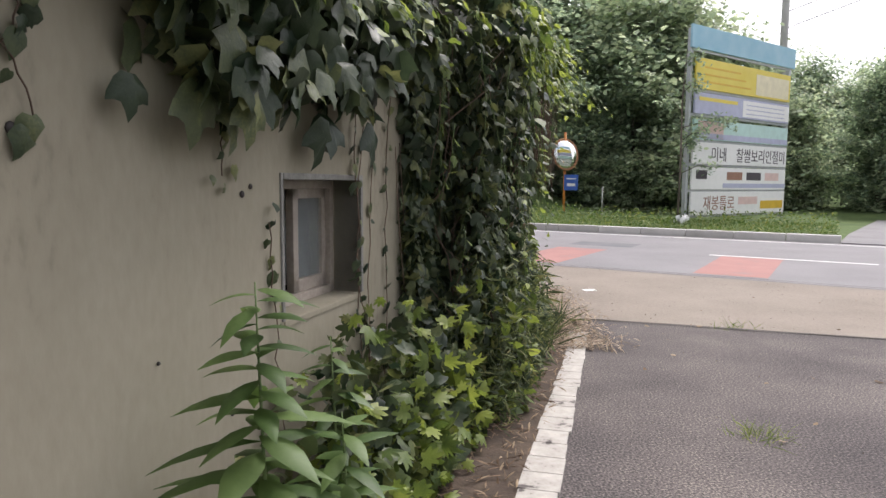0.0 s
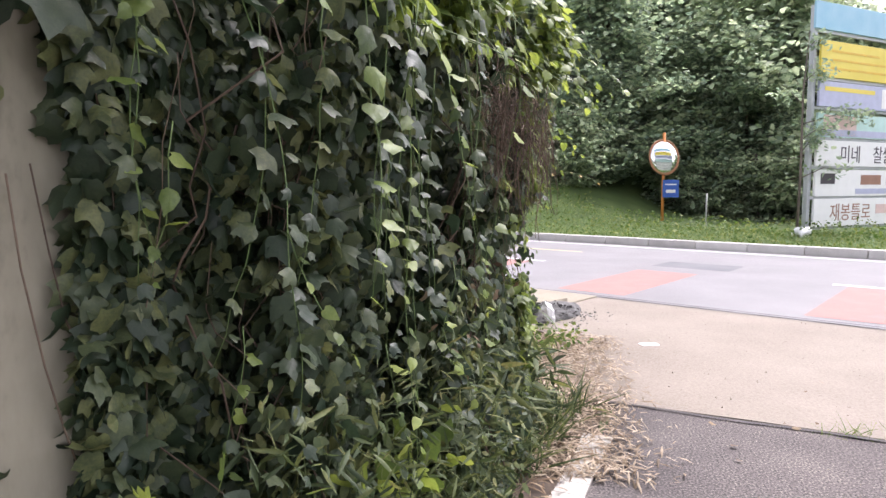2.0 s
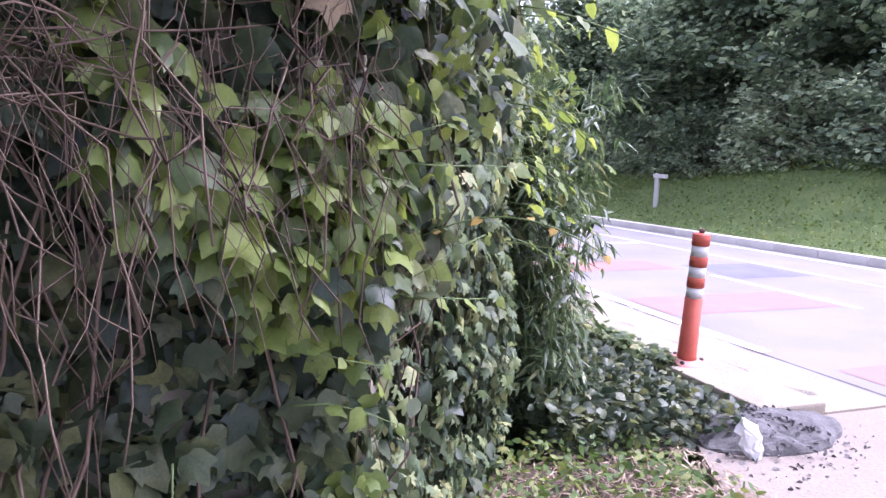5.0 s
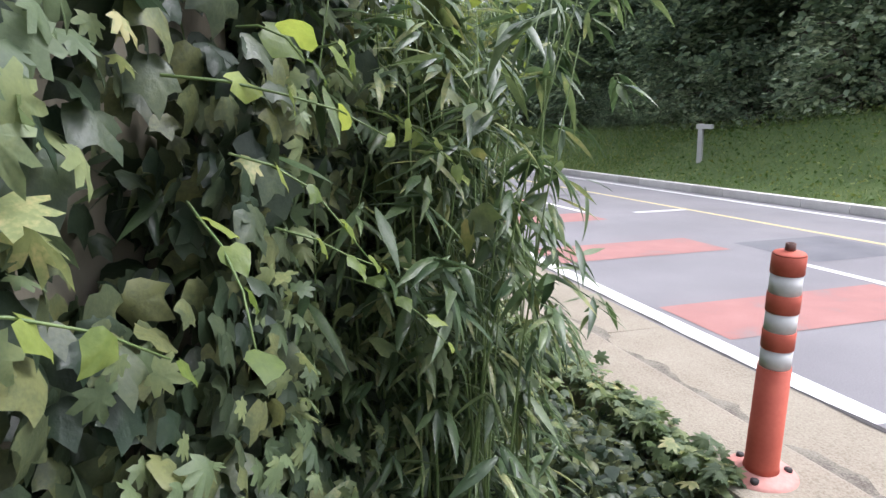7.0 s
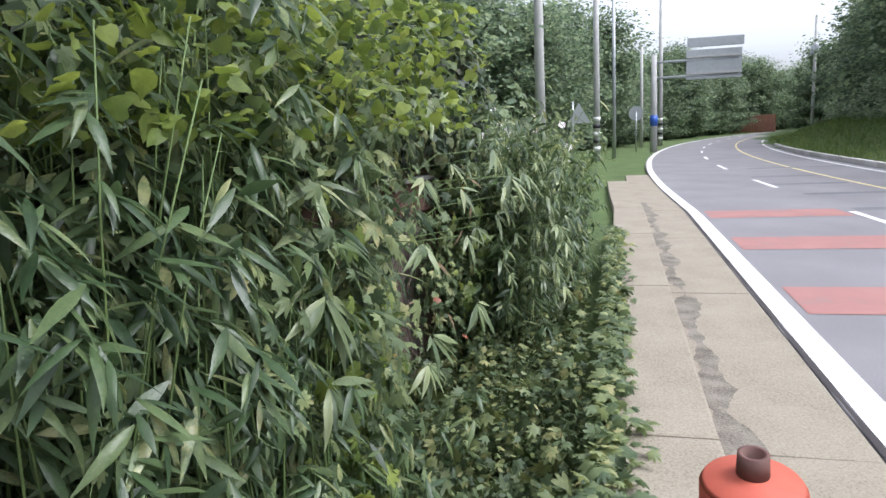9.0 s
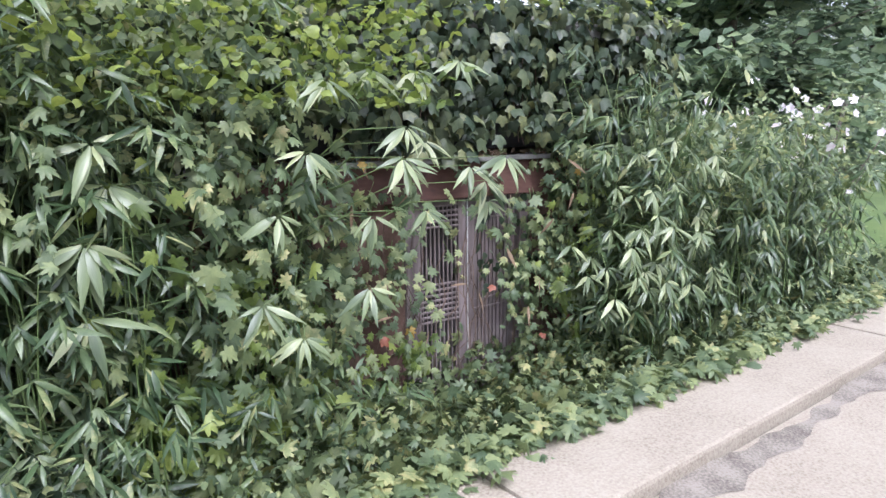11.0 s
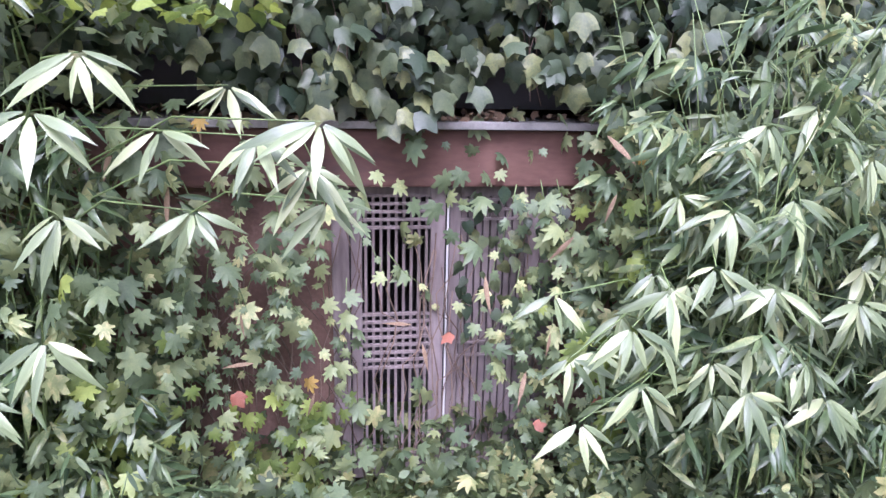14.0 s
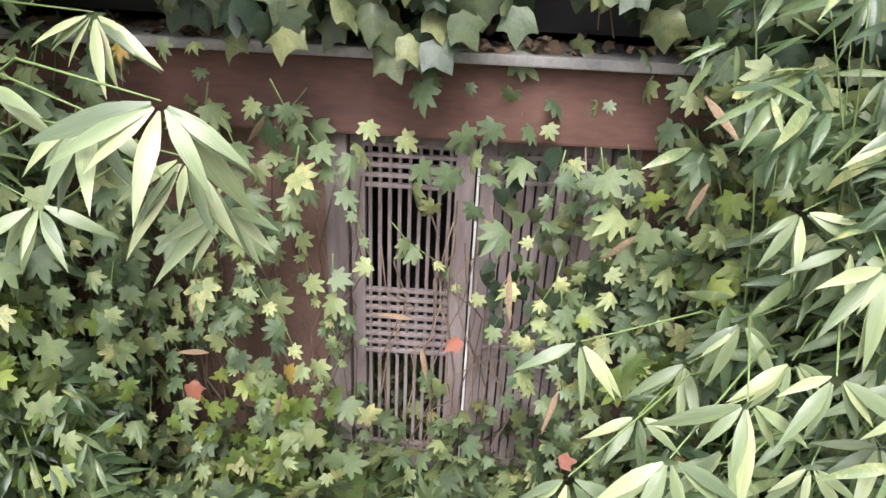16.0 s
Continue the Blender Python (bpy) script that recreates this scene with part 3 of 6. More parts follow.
one("wall_corner", bm, M_PLASTER, "cream plastered corner wall hidden by ivy", "wall", "structure")
# plain walls that close the house behind
back = [SIDE0 - SIDE_DIR * 6.0, SIDE0 - SIDE_DIR * 6.0 + Vector((-6, 2, 0)), GAP + FRONT_DIR * 1.5 + Vector((-4, -3.5, 0)), GAP + FRONT_DIR * 1.5]
for a, b in zip(back, back[1:]):
    d = b - a
    cd = d.normalized()
    bm = bmesh.new()
    box(bm, (0, -0.2, -0.5), (d.length, 0, 1.93), frame_of(a, cd, Vector((-cd.y, cd.x, 0))))
    one("wall_back", bm, M_PLASTER, "plain plastered back wall of the house", "wall", "structure")
roof_pts = [back[0] + SIDE_OUT * 0.16, CORNER + SIDE_OUT * 0.08, FRONT0 + FRONT_OUT * 0.1, GAP + FRONT_DIR * 1.6 + FRONT_OUT * 0.1, back[2], back[1]]
bm = bmesh.new()
top = bm.faces.new([bm.verts.new((p.x, p.y, 2.05)) for p in roof_pts])
ret = bmesh.ops.extrude_face_region(bm, geom=[top])
bmesh.ops.translate(bm, verts=[v for v in ret["geom"] if isinstance(v, bmesh.types.BMVert)], vec=(0, 0, -0.10))
one("roof", bm, M_CEMENT, "flat cement roof slab overgrown with ivy", "roof", "structure")


def side_window(name, w, label, sash_from, sash_to, paint, edge, rim):
    """Recessed sliding window in the side wall."""
    x0, x1, z0, z1 = w
    win = tagged(new(name), label, "window", "", "structure")
    win.matrix_world = SIDE_M
    bm = bmesh.new()
    for lo, hi in (((x0, -0.2, z0), (x0 + 0.03, -0.11, z1)), ((x1 - 0.03, -0.2, z0), (x1, -0.11, z1)), ((x0, -0.2, z0), (x1, -0.11, z0 + 0.03)), ((x0, -0.2, z1 - 0.03), (x1, -0.11, z1))):
        box(bm, lo, hi, None, 0.003)
    part("window_frame", bm, paint, win)
    bm = bmesh.new()
    sx0, sx1 = x0 + (x1 - x0) * sash_from, x0 + (x1 - x0) * sash_to
    zz0, zz1 = z0 + 0.03, z1 - 0.03
    for lo, hi in (((sx0, -0.16, zz0), (sx0 + 0.035, -0.13, zz1)), ((sx1 - 0.03, -0.16, zz0), (sx1, -0.13, zz1)), ((sx0, -0.16, zz0), (sx1, -0.13, zz0 + 0.045)), ((sx0, -0.16, zz1 - 0.035), (sx1, -0.13, zz1))):
        box(bm, lo, hi, None, 0.003)
    part("sash", bm, paint, win, "sliding sash, slid half open")
    bm = bmesh.new()
    box(bm, (sx0 + 0.035, -0.148, zz0 + 0.045), (sx1 - 0.03, -0.143, zz1 - 0.035))
    pane = part("pane", bm, M_GLASS, win)
    pane.visible_shadow = False
    if sash_from > 0.2:
        bm = bmesh.new()
        box(bm, (sx0 + 0.03, -0.27, zz0), (sx1, -0.255, zz1))
        part("curtain", bm, M_CURTAIN, win, "pale grey curtain behind the pane")
    bm = bmesh.new()
    for t in (0.28,):
        box(bm, (x0 + (x1 - x0) * t - 0.012, -0.17, zz0), (x0 + (x1 - x0) * t + 0.012, -0.14, zz1), None, 0.003)
    part("mullion", bm, paint, win)
    bm = bmesh.new()
    box(bm, (x0, -0.11, z0 - 0.02), (x1, 0.004, z0 - 0.001), None, 0.002)
    part("window_sill", bm, edge, win)
    # near-black sheet in place of the unlit room
    bm = bmesh.new()
    box(bm, (x0 - 0.3, -1.0, z0 - 0.4), (x1 + 0.3, -0.9, z1 + 0.4))
    part("shade_backing", bm, M_SHADEBACK, win)
    bm = bmesh.new()
    for lo, hi in (((x0, -0.11, z1), (x1, 0.008, z1 + 0.02)), ((x1, -0.11, z0), (x1 + 0.02, 0.006, z1 + 0.02)), ((x0 - 0.015, -0.11, z0), (x0, 0.006, z1 + 0.02))):
        box(bm, lo, hi, None, 0.004)
    part("surround", bm, rim, win, "bare cement strip round the opening")


side_window("window_1", WIN, "small recessed sliding window with white frame", 0.52, 0.95, M_PVC, M_PLASTER, M_CEMENT)
# frame, sill and surround carry the hollow's shade in their colour
side_window("window_2", WIN2, "small dark window half hidden by ivy", 0.05, 0.5, M_SHADEFRAME, M_SHADEPLASTER, M_SHADEPLASTER)

# front: beam, cap, jambs and lattice doors
bm = bmesh.new()
box(bm, (-3.2, -0.06, 0.945), (0.9, 0.06, 1.165), FRONT_M, 0.01)
one("door_beam", bm, M_REDBEAM, "red-brown painted wooden beam above the doors", "beam", "structure")
bm = bmesh.new()
box(bm, (-3.3, -0.2, 1.17), (0.98, 0.11, 1.20), FRONT_M, 0.006)
one("beam_cap", bm, M_CEMENT, "grey cement ledge above the beam", "ledge", "structure")
for x0, x1 in ((-0.47, -0.40), (0.40, 0.47)):
    bm = bmesh.new()
    box(bm, (x0, -0.1, DITCH), (x1, 0.02, 0.94), FRONT_M, 0.006)
    one("door_jamb", bm, M_LATTICE, "weathered wooden door jamb", "door frame", "structure")
# near-black sheet in place of the unlit room behind the doors
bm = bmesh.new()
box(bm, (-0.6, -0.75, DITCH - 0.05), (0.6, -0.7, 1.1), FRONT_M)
one("door_backing", bm, M_SHADEBACK, "near-black sheet behind the lattice doors, standing in for shade", "wall", "structure")


def lattice_door(x0, x1, name, swing, bands, slat):
    """A lattice leaf: stiles, rails, upright bars and three crossed bands."""
    door = tagged(new(name), "weathered grey-brown wooden lattice door under vines", "door", "", "structure")
    door.matrix_world = FRONT_M @ Matrix.Translation((x0, 0, 0)) @ Matrix.Rotation(swing, 4, 'Z')
    w = x1 - x0
    zb, zt = DITCH + 0.02, 0.935
    for a, b in ((0, 0.045), (w - 0.06, w)):
        bm = bmesh.new()
        box(bm, (a, -0.045, zb), (b, -0.005, zt), None, 0.003)
        part("stile", bm, M_LATTICE, door)
    for a, b in ((zb, zb + 0.06), (zt - 0.04, zt)):
        bm = bmesh.new()
        box(bm, (0.046, -0.043, a), (w - 0.061, -0.008, b), None, 0.003)
        part("rail", bm, M_LATTICE, door)
    inner = w - 0.105
    k = 9
    bm = bmesh.new()
    box(bm, (-slat, -0.03, zb + 0.06), (slat, -0.012, zt - 0.04))
    bar = mesh_of("bar", bm, M_LATTICE)
    for i in range(k):
        ob = new("bar", bar)
        ob.parent = door
        ob.location = (0.045 + inner * (i + 0.5) / k, 0, 0)
    bm = bmesh.new()
    box(bm, (0.045, -0.024, -0.0055), (w - 0.06, -0.006, 0.0055))
    cross = mesh_of("cross_bar", bm, M_LATTICE)
    for lo, hi, c in bands:
        for i in range(c):
            ob = new("cross_bar", cross)
            ob.parent = door
            ob.location = (0, 0, lo + (hi - lo) * i / (c - 1))
    return door


lattice_door(-0.395, -0.012, "door_1", radians(0.0), ((0.77, 0.90, 5), (0.16, 0.40, 8), (-0.33, -0.25, 4)), 0.0055)
lattice_door(0.006, 0.395, "door_2", radians(-3.0), ((0.80, 0.88, 3), (0.20, 0.26, 2)), 0.012)
bm = bmesh.new()
box(bm, (-0.006, -0.012, DITCH + 0.03), (0.002, -0.003, 0.93), FRONT_M)
one("door_strip", bm, M_CONCPOLE, "thin pale metal strip at the door gap", "door trim", "structure")


# ---- vegetation: gatherers ----
class Pile:
    """Gathers leaves before they become one mesh."""

    def __init__(self):
        self.rows = []

    def add(self, at, nor, tip, size):
        self.rows.append((np.atleast_2d(at), np.atleast_2d(nor), np.atleast_2d(tip), np.atleast_1d(size)))

    def put(self, name, template, mat, parent, label=""):
        cols = [np.concatenate([r[i] for r in self.rows]) for i in range(4)]
        o = soup(name, *leaves(template, *cols), mat, parent)
        return tagged(o, label, "", "", "stuff")


def wall_points(m, x0, x1, z0, z1, count, depth, bulge, gaps=None):
    """Random places over a wall, pushed out by bulge(x, z) less a random depth."""
    x, z = rng.uniform(x0, x1, count), rng.uniform(z0, z1, count)
    if gaps is not None:
        keep = np.array([noise.noise(Vector((a * 2.6, b * 2.6, 5.0))) for a, b in zip(x, z)]) > gaps
        x, z = x[keep], z[keep]
    y = np.array([bulge(a, b) for a, b in zip(x, z)]) - rng.uniform(0, 1, len(x)) ** 1.5 * depth
    y = np.maximum(y, 0.02)
    mm = np.array(m)
    loc = np.stack([x, y, z], axis=1)
    return loc, loc @ mm[:3, :3].T + mm[:3, 3]


def hang(points, out, tilt=0.2, size=(0.06, 0.12), rough=0.4):
    """Normals, tips and sizes for leaves that hang on a wall."""
    k = len(points)
    o = np.array(out)[None]
    normals = o + np.array([[0, 0, tilt]]) + jitter(k, rough)
    tips = np.array([[0, 0, -1.0]]) + jitter(k, 0.45) + o * 0.1
    return normals, tips, rng.uniform(*size, k)


def tendril(pile, bm, start, heading, length, droop, out, size, step=0.07, r=0.0022):
    """A thin trailing shoot with leaves set along it by turns."""
    p, d = Vector(start), Vector(heading).normalized()
    pts = [p.copy()]
    o = np.array(out)
    k = max(3, int(length / step))
    side = 1
    for i in range(k):
        d = (d + Vector((rng.normal(0, 0.16), rng.normal(0, 0.16), rng.normal(0, 0.10) - droop))).normalized()
        p = p + d * step
        pts.append(p.copy())
        side = -side
        across = Vector((o[0], o[1], 0.001)).cross(Vector((0, 0, 1))) * side
        s = size * rng.uniform(0.5, 1.1) * (1 - 0.5 * i / k)
        pile.add(np.array(p) + o * 0.01, o * 0.7 + np.array([0, 0, 0.7]) + rng.normal(0, 0.3, 3), np.array(across) * 0.7 + np.array([0, 0, -0.6]) + rng.normal(0, 0.3, 3) + o * 0.3, s)
    tube(bm, pts, [r * (1 - 0.6 * i / len(pts)) for i in range(len(pts))], 4)


def side_bulge(x, z):
    n = noise.noise(Vector((x * 1.7, z * 1.7, 3.1)))
    n2 = noise.noise(Vector((x * 5, z * 5, 9.1)))
    grow = smooth(0.35, 1.0, x)
    return (0.04 + 0.05 * smooth(0.4, 0.6, x) + 0.24 * grow + 0.09 * n + 0.05 * n2) + 0.12 * smooth(0.9, 0.0, z) * grow + 0.10 * smooth(1.6, 2.0, z) - 0.06 * smooth(2.2, 2.9, x) - 0.14 * smooth(1.9, 2.8, x) * (1 - smooth(0.95, 1.45, z))


CORNER_D = FRONT0 - CORNER
CORNER_DIR = CORNER_D.normalized()
CORNER_OUT = Vector((CORNER_DIR.y, -CORNER_DIR.x, 0))
CORNER_M = frame_of(CORNER, CORNER_DIR, CORNER_OUT)


def in_hole(loc):
    """The dark hollow before the second window."""
    x, z = loc[:, 0], loc[:, 2]
    return ((x - HOLE[0]) / HOLE[1]) ** 2 + ((z - HOLE[2]) / HOLE[3]) ** 2 < 1


HOLE = (1.42, 0.27, 1.12, 0.20)


def ivy_wall():
    ivy = thing("ivy", "dense dark green ivy covering the side wall", "ivy")
    pile = Pile()
    for count, size, depth, gaps in ((10000, (0.03, 0.066), 0.26, -0.02), (2600, (0.05, 0.088), 0.14, 0.06)):
        loc, p = wall_points(SIDE_M, 0.42, 2.9, 0.0, 2.1, count, depth, side_bulge, gaps)
        p = p[~(in_hole(loc) & (rng.uniform(0, 1, len(p)) < 0.72))]
        pile.add(p, *hang(p, SIDE_OUT, 0.15, size, 0.95))
    # an inner layer close to the wall, and a full cover where the ivy begins
    for x1, count, depth in ((2.86, 7000, 0.09), (0.95, 1500, 0.07)):
        loc, p = wall_points(SIDE_M, 0.42, x1, 0.0, 2.05, count, 0.0, lambda x, z: rng.uniform(0.02, depth))
        p = p[~in_hole(loc)]
        pile.add(p, *hang(p, SIDE_OUT, 0.1, (0.04, 0.08), 0.6))
    pile.put("foliage", IVY, M_IVY, ivy)
    # small weathered leaves low down
    loc, p = wall_points(SIDE_M, 0.4, 3.05, 0.0, 0.95, 2000, 0.12, lambda x, z: side_bulge(x, z) + 0.03, -0.15)
    pile = Pile()
    pile.add(p, *hang(p, SIDE_OUT, 0.3, (0.025, 0.055), 0.6))
    pile.put("low_foliage", OVAL, M_OLIVE, ivy, "small olive-green leaves near the ground")
    # the bright rim towards the road, its sunlight put into the leaf colour
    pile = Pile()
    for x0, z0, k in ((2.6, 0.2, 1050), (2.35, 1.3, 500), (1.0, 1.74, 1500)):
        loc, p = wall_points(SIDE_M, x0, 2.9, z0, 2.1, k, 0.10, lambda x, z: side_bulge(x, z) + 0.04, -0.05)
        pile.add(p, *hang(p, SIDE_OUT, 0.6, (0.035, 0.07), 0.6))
    pile.put("sunlit_foliage", IVY, M_IVY_TOP, ivy, "yellow-green leaves coloured as if sunlit")
    # large leaves that hang from the roof edge over the bare wall
    k = 2500
    x = rng.uniform(-4.5, 0.35, k)
    edge = 1.50 + 0.14 * np.sin(x * 3.7 + 1) + 0.10 * np.sin(x * 8.3)
    z = 2.05 - rng.uniform(0, 1, k) * (2.05 - edge)
    y = rng.uniform(0.02, 0.20, k)
    mm = np.array(SIDE_M)
    p = np.stack([x, y, z], axis=1) @ mm[:3, :3].T + mm[:3, 3]
    pile = Pile()
    pile.add(p, *hang(p, SIDE_OUT, 0.1, (0.07, 0.125), 0.55))
    few = np.stack([rng.uniform(-2.2, 0.0, 16), rng.uniform(0.03, 0.12, 16), rng.uniform(1.3, 1.55, 16)], axis=1) @ mm[:3, :3].T + mm[:3, 3]
    pile.add(few, *hang(few, SIDE_OUT, 0.05, (0.08, 0.15)))
    pile.put("hanging_foliage", IVY, M_IVY, ivy, "large dark leaves hanging from the roof edge")
    # leaves round the rim of the dark hollow
    a, r = rng.uniform(0, 2 * math.pi, 210), np.sqrt(rng.uniform(0.22, 1, 210))
    rim = np.stack([HOLE[0] + HOLE[1] * r * np.cos(a), rng.uniform(0.05, 0.22, 210), HOLE[2] + HOLE[3] * r * np.sin(a) + 0.02], axis=1) @ mm[:3, :3].T + mm[:3, 3]
    pile = Pile()
    pile.add(rim, *hang(rim, SIDE_OUT, 0.2, (0.05, 0.095), 0.6))
    pile.put("hollow_foliage", IVY, M_IVY, ivy, "dark leaves hanging before the second window")
    me = template_mesh("ivy_leaf", IVY, M_IVY_ONE)
    loc, p = wall_points(SIDE_M, 0.6, 3.0, 0.25, 1.8, 250, 0.02, lambda x, z: side_bulge(x, z) + 0.02)
    p = p[~in_hole(loc)]
    leaf_objects(me, p, *hang(p, SIDE_OUT, 0.25, (0.04, 0.082), 0.85), ivy)
    # stems
    bm = bmesh.new()
    for i in range(80):
        x = rng.uniform(0.45, 3.0)
        z = rng.uniform(-0.0, 1.0)
        pts = []
        for j in range(10):
            y = max(0.03, side_bulge(x, z) - rng.uniform(0.02, 0.14))
            pts.append(SIDE_M @ Vector((x, y, z)))
            x += rng.normal(0, 0.045)
            z += rng.uniform(0.06, 0.2)
            if z > 2.0 or abs(x - HOLE[0]) < 0.36:
                break
        if len(pts) > 2:
            tube(bm, pts, 0.0014 + 0.003 * rng.uniform() ** 2, 4)
    tagged(part("stem", bm, M_STEM, ivy, "thin brown vine stems"), kind="stuff")


ivy_wall()


def roof_growth():
    """Vines piled along the roof edge and trailing shoots below it."""
    v = thing("roof_vine", "bright green vines spilling over the roof edge", "vine")
    dark, light = Pile(), Pile()
    bm = bmesh.new()
    for m, out, x0, x1, k in ((SIDE_M, SIDE_OUT, -4.5, 3.0, 3600), (CORNER_M, CORNER_OUT, -0.2, CORNER_D.length, 1700), (FRONT_M, FRONT_OUT, -3.6, 1.7, 2600)):
        mm = np.array(m)
        loc = np.stack([rng.uniform(x0, x1, k), rng.uniform(-0.7, 0.22, k), 2.05 + rng.uniform(0, 1, k) ** 1.5 * 0.42], axis=1)
        p = loc @ mm[:3, :3].T + mm[:3, 3]
        nor = np.array([0, 0, 1.0]) + np.array(out) * 0.4 + jitter(k, 0.45)
        tip = np.array(out) + np.array([0, 0, -0.4]) + jitter(k, 0.7)
        half = k * 2 // 3
        dark.add(p[:half], nor[:half], tip[:half], rng.uniform(0.05, 0.1, half))
        light.add(p[half:], nor[half:], tip[half:], rng.uniform(0.045, 0.09, k - half))
    # trailing shoots
    for i in range(64):
        x = rng.uniform(-0.8, 2.9)
        start = SIDE_M @ Vector((x, side_bulge(x, 1.8) + 0.05, rng.uniform(1.7, 2.1)))
        head = SIDE_OUT * rng.uniform(0.2, 0.9) + SIDE_DIR * rng.normal(0, 0.6)
        tendril(light, bm, start, head, rng.uniform(0.2, 0.5), 0.2, SIDE_OUT, 0.065)
    for i in range(12):
        x = rng.uniform(2.5, 2.95)
        z = rng.uniform(0.6, 1.9)
        start = SIDE_M @ Vector((x, side_bulge(x, z) + 0.02, z))
        tendril(light, bm, start, SIDE_DIR + SIDE_OUT * rng.uniform(-0.2, 0.5) + Vector((0, 0, rng.uniform(-0.2, 0.4))), rng.uniform(0.12, 0.26), 0.08, SIDE_OUT, 0.05)
    # bright shoots over the bare wall
    for x, z, n in ((-1.28, 1.72, 0.45), (-1.12, 1.74, 0.5), (-1.0, 1.66, 0.35), (-0.9, 1.76, 0.4), (-0.45, 1.7, 0.3)):
        start = SIDE_M @ Vector((x, 0.24, z))
        tendril(light, bm, start, SIDE_DIR * 0.8 + SIDE_OUT * 0.35 + Vector((0, 0, 0.1)), n, 0.14, SIDE_OUT, 0.085, 0.06)
    # shoots in front of the dark ivy
    for i in range(12):
        x = rng.uniform(0.5, 2.6) if i < 9 else rng.uniform(1.15, 1.6)
        z = rng.uniform(0.7, 1.7)
        start = SIDE_M @ Vector((x, side_bulge(x, z) + 0.04, z))
        tendril(light, bm, start, Vector((0, 0, -1)) + SIDE_OUT * 0.2, rng.uniform(0.2, 0.6), 0.05, SIDE_OUT, 0.06)
    # long vines that hang down before the ivy
    for i in range(17):
        x = rng.uniform(0.5, 1.3) if i < 12 else rng.uniform(1.3, 2.0)
        z = rng.uniform(1.6, 1.95)
        start = SIDE_M @ Vector((x, side_bulge(x, z) + rng.uniform(0.04, 0.12), z))
        tendril(light if i % 4 == 0 else dark, bm, start, Vector((0, 0, -1)) + SIDE_DIR * rng.normal(0, 0.15), rng.uniform(0.7, 1.5), 0.35, SIDE_OUT, 0.07, 0.085, 0.0026)
    # growth that leans out past the corner
    k = 1500
    mm = np.array(SIDE_M)
    z = rng.uniform(1.2, 2.15, k)
    x = 2.7 + rng.uniform(0, 1, k) * (0.12 + 0.42 * np.clip((z - 1.2) / 0.5, 0, 1))
    p = np.stack([x, rng.uniform(-0.25, 0.30, k), z], axis=1) @ mm[:3, :3].T + mm[:3, 3]
    nor = np.array(SIDE_OUT) * 0.7 + np.array(SIDE_DIR) * 0.3 + np.array([0, 0, 0.5]) + jitter(k, 0.7)
    tip = np.array([0, 0, -1.0]) + jitter(k, 0.6)
    dark.add(p[:800], nor[:800], tip[:800], rng.uniform(0.03, 0.065, 800))
    light.add(p[800:], nor[800:], tip[800:], rng.uniform(0.025, 0.055, k - 800))
    for i in range(30):
        x = rng.uniform(0.0, CORNER_D.length)
        start = CORNER_M @ Vector((x, 0.4, rng.uniform(1.2, 2.1)))
        tendril(light, bm, start, CORNER_OUT * 0.7 + CORNER_DIR * rng.normal(0, 0.6), rng.uniform(0.15, 0.35), 0.2, CORNER_OUT, 0.06)
    dark.put("foliage", IVY, M_IVY, v)
    # yellow-green of young leaves, with sunlight put into the tone as well
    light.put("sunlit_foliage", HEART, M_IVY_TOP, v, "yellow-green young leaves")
    tagged(part("stem", bm, M_GREENSTEM, v, "pale green trailing shoots"), kind="stuff")


roof_growth()


def corner_ivy():
    """Ivy round the corner, turning to face the road."""
    ivy = thing("ivy", "ivy and climbers wrapping the house corner", "ivy")

    def bulge(x, z):
        return 0.34 + 0.12 * noise.noise(Vector((x * 2, z * 2, 1.0))) - 0.12 * smooth(0.5, -0.2, x) - 0.26 * (1 - smooth(0.9, 1.4, z)) * (1 - smooth(0.5, 1.4, x))
    pile = Pile()
    loc, p = wall_points(CORNER_M, -0.06, 2.9, -0.3, 2.1, 9500, 0.34, bulge, -0.25)
    pile.add(p, *hang(p, CORNER_OUT, 0.3, (0.04, 0.085)))
    pile.put("foliage", IVY, M_IVY, ivy)
    loc, p = wall_points(CORNER_M, -0.04, 2.6, 0.1, 2.1, 1700, 0.1, lambda x, z: bulge(x, z) + 0.04, -0.1)
    pile = Pile()
    pile.add(p, *hang(p, CORNER_OUT, 0.8, (0.028, 0.058), 0.6))
    # a lighter leaf colour stands in for sunlight on the corner
    pile.put("sunlit_foliage", HOP, M_HOP, ivy, "yellow-green leaves coloured as if sunlit")


corner_ivy()


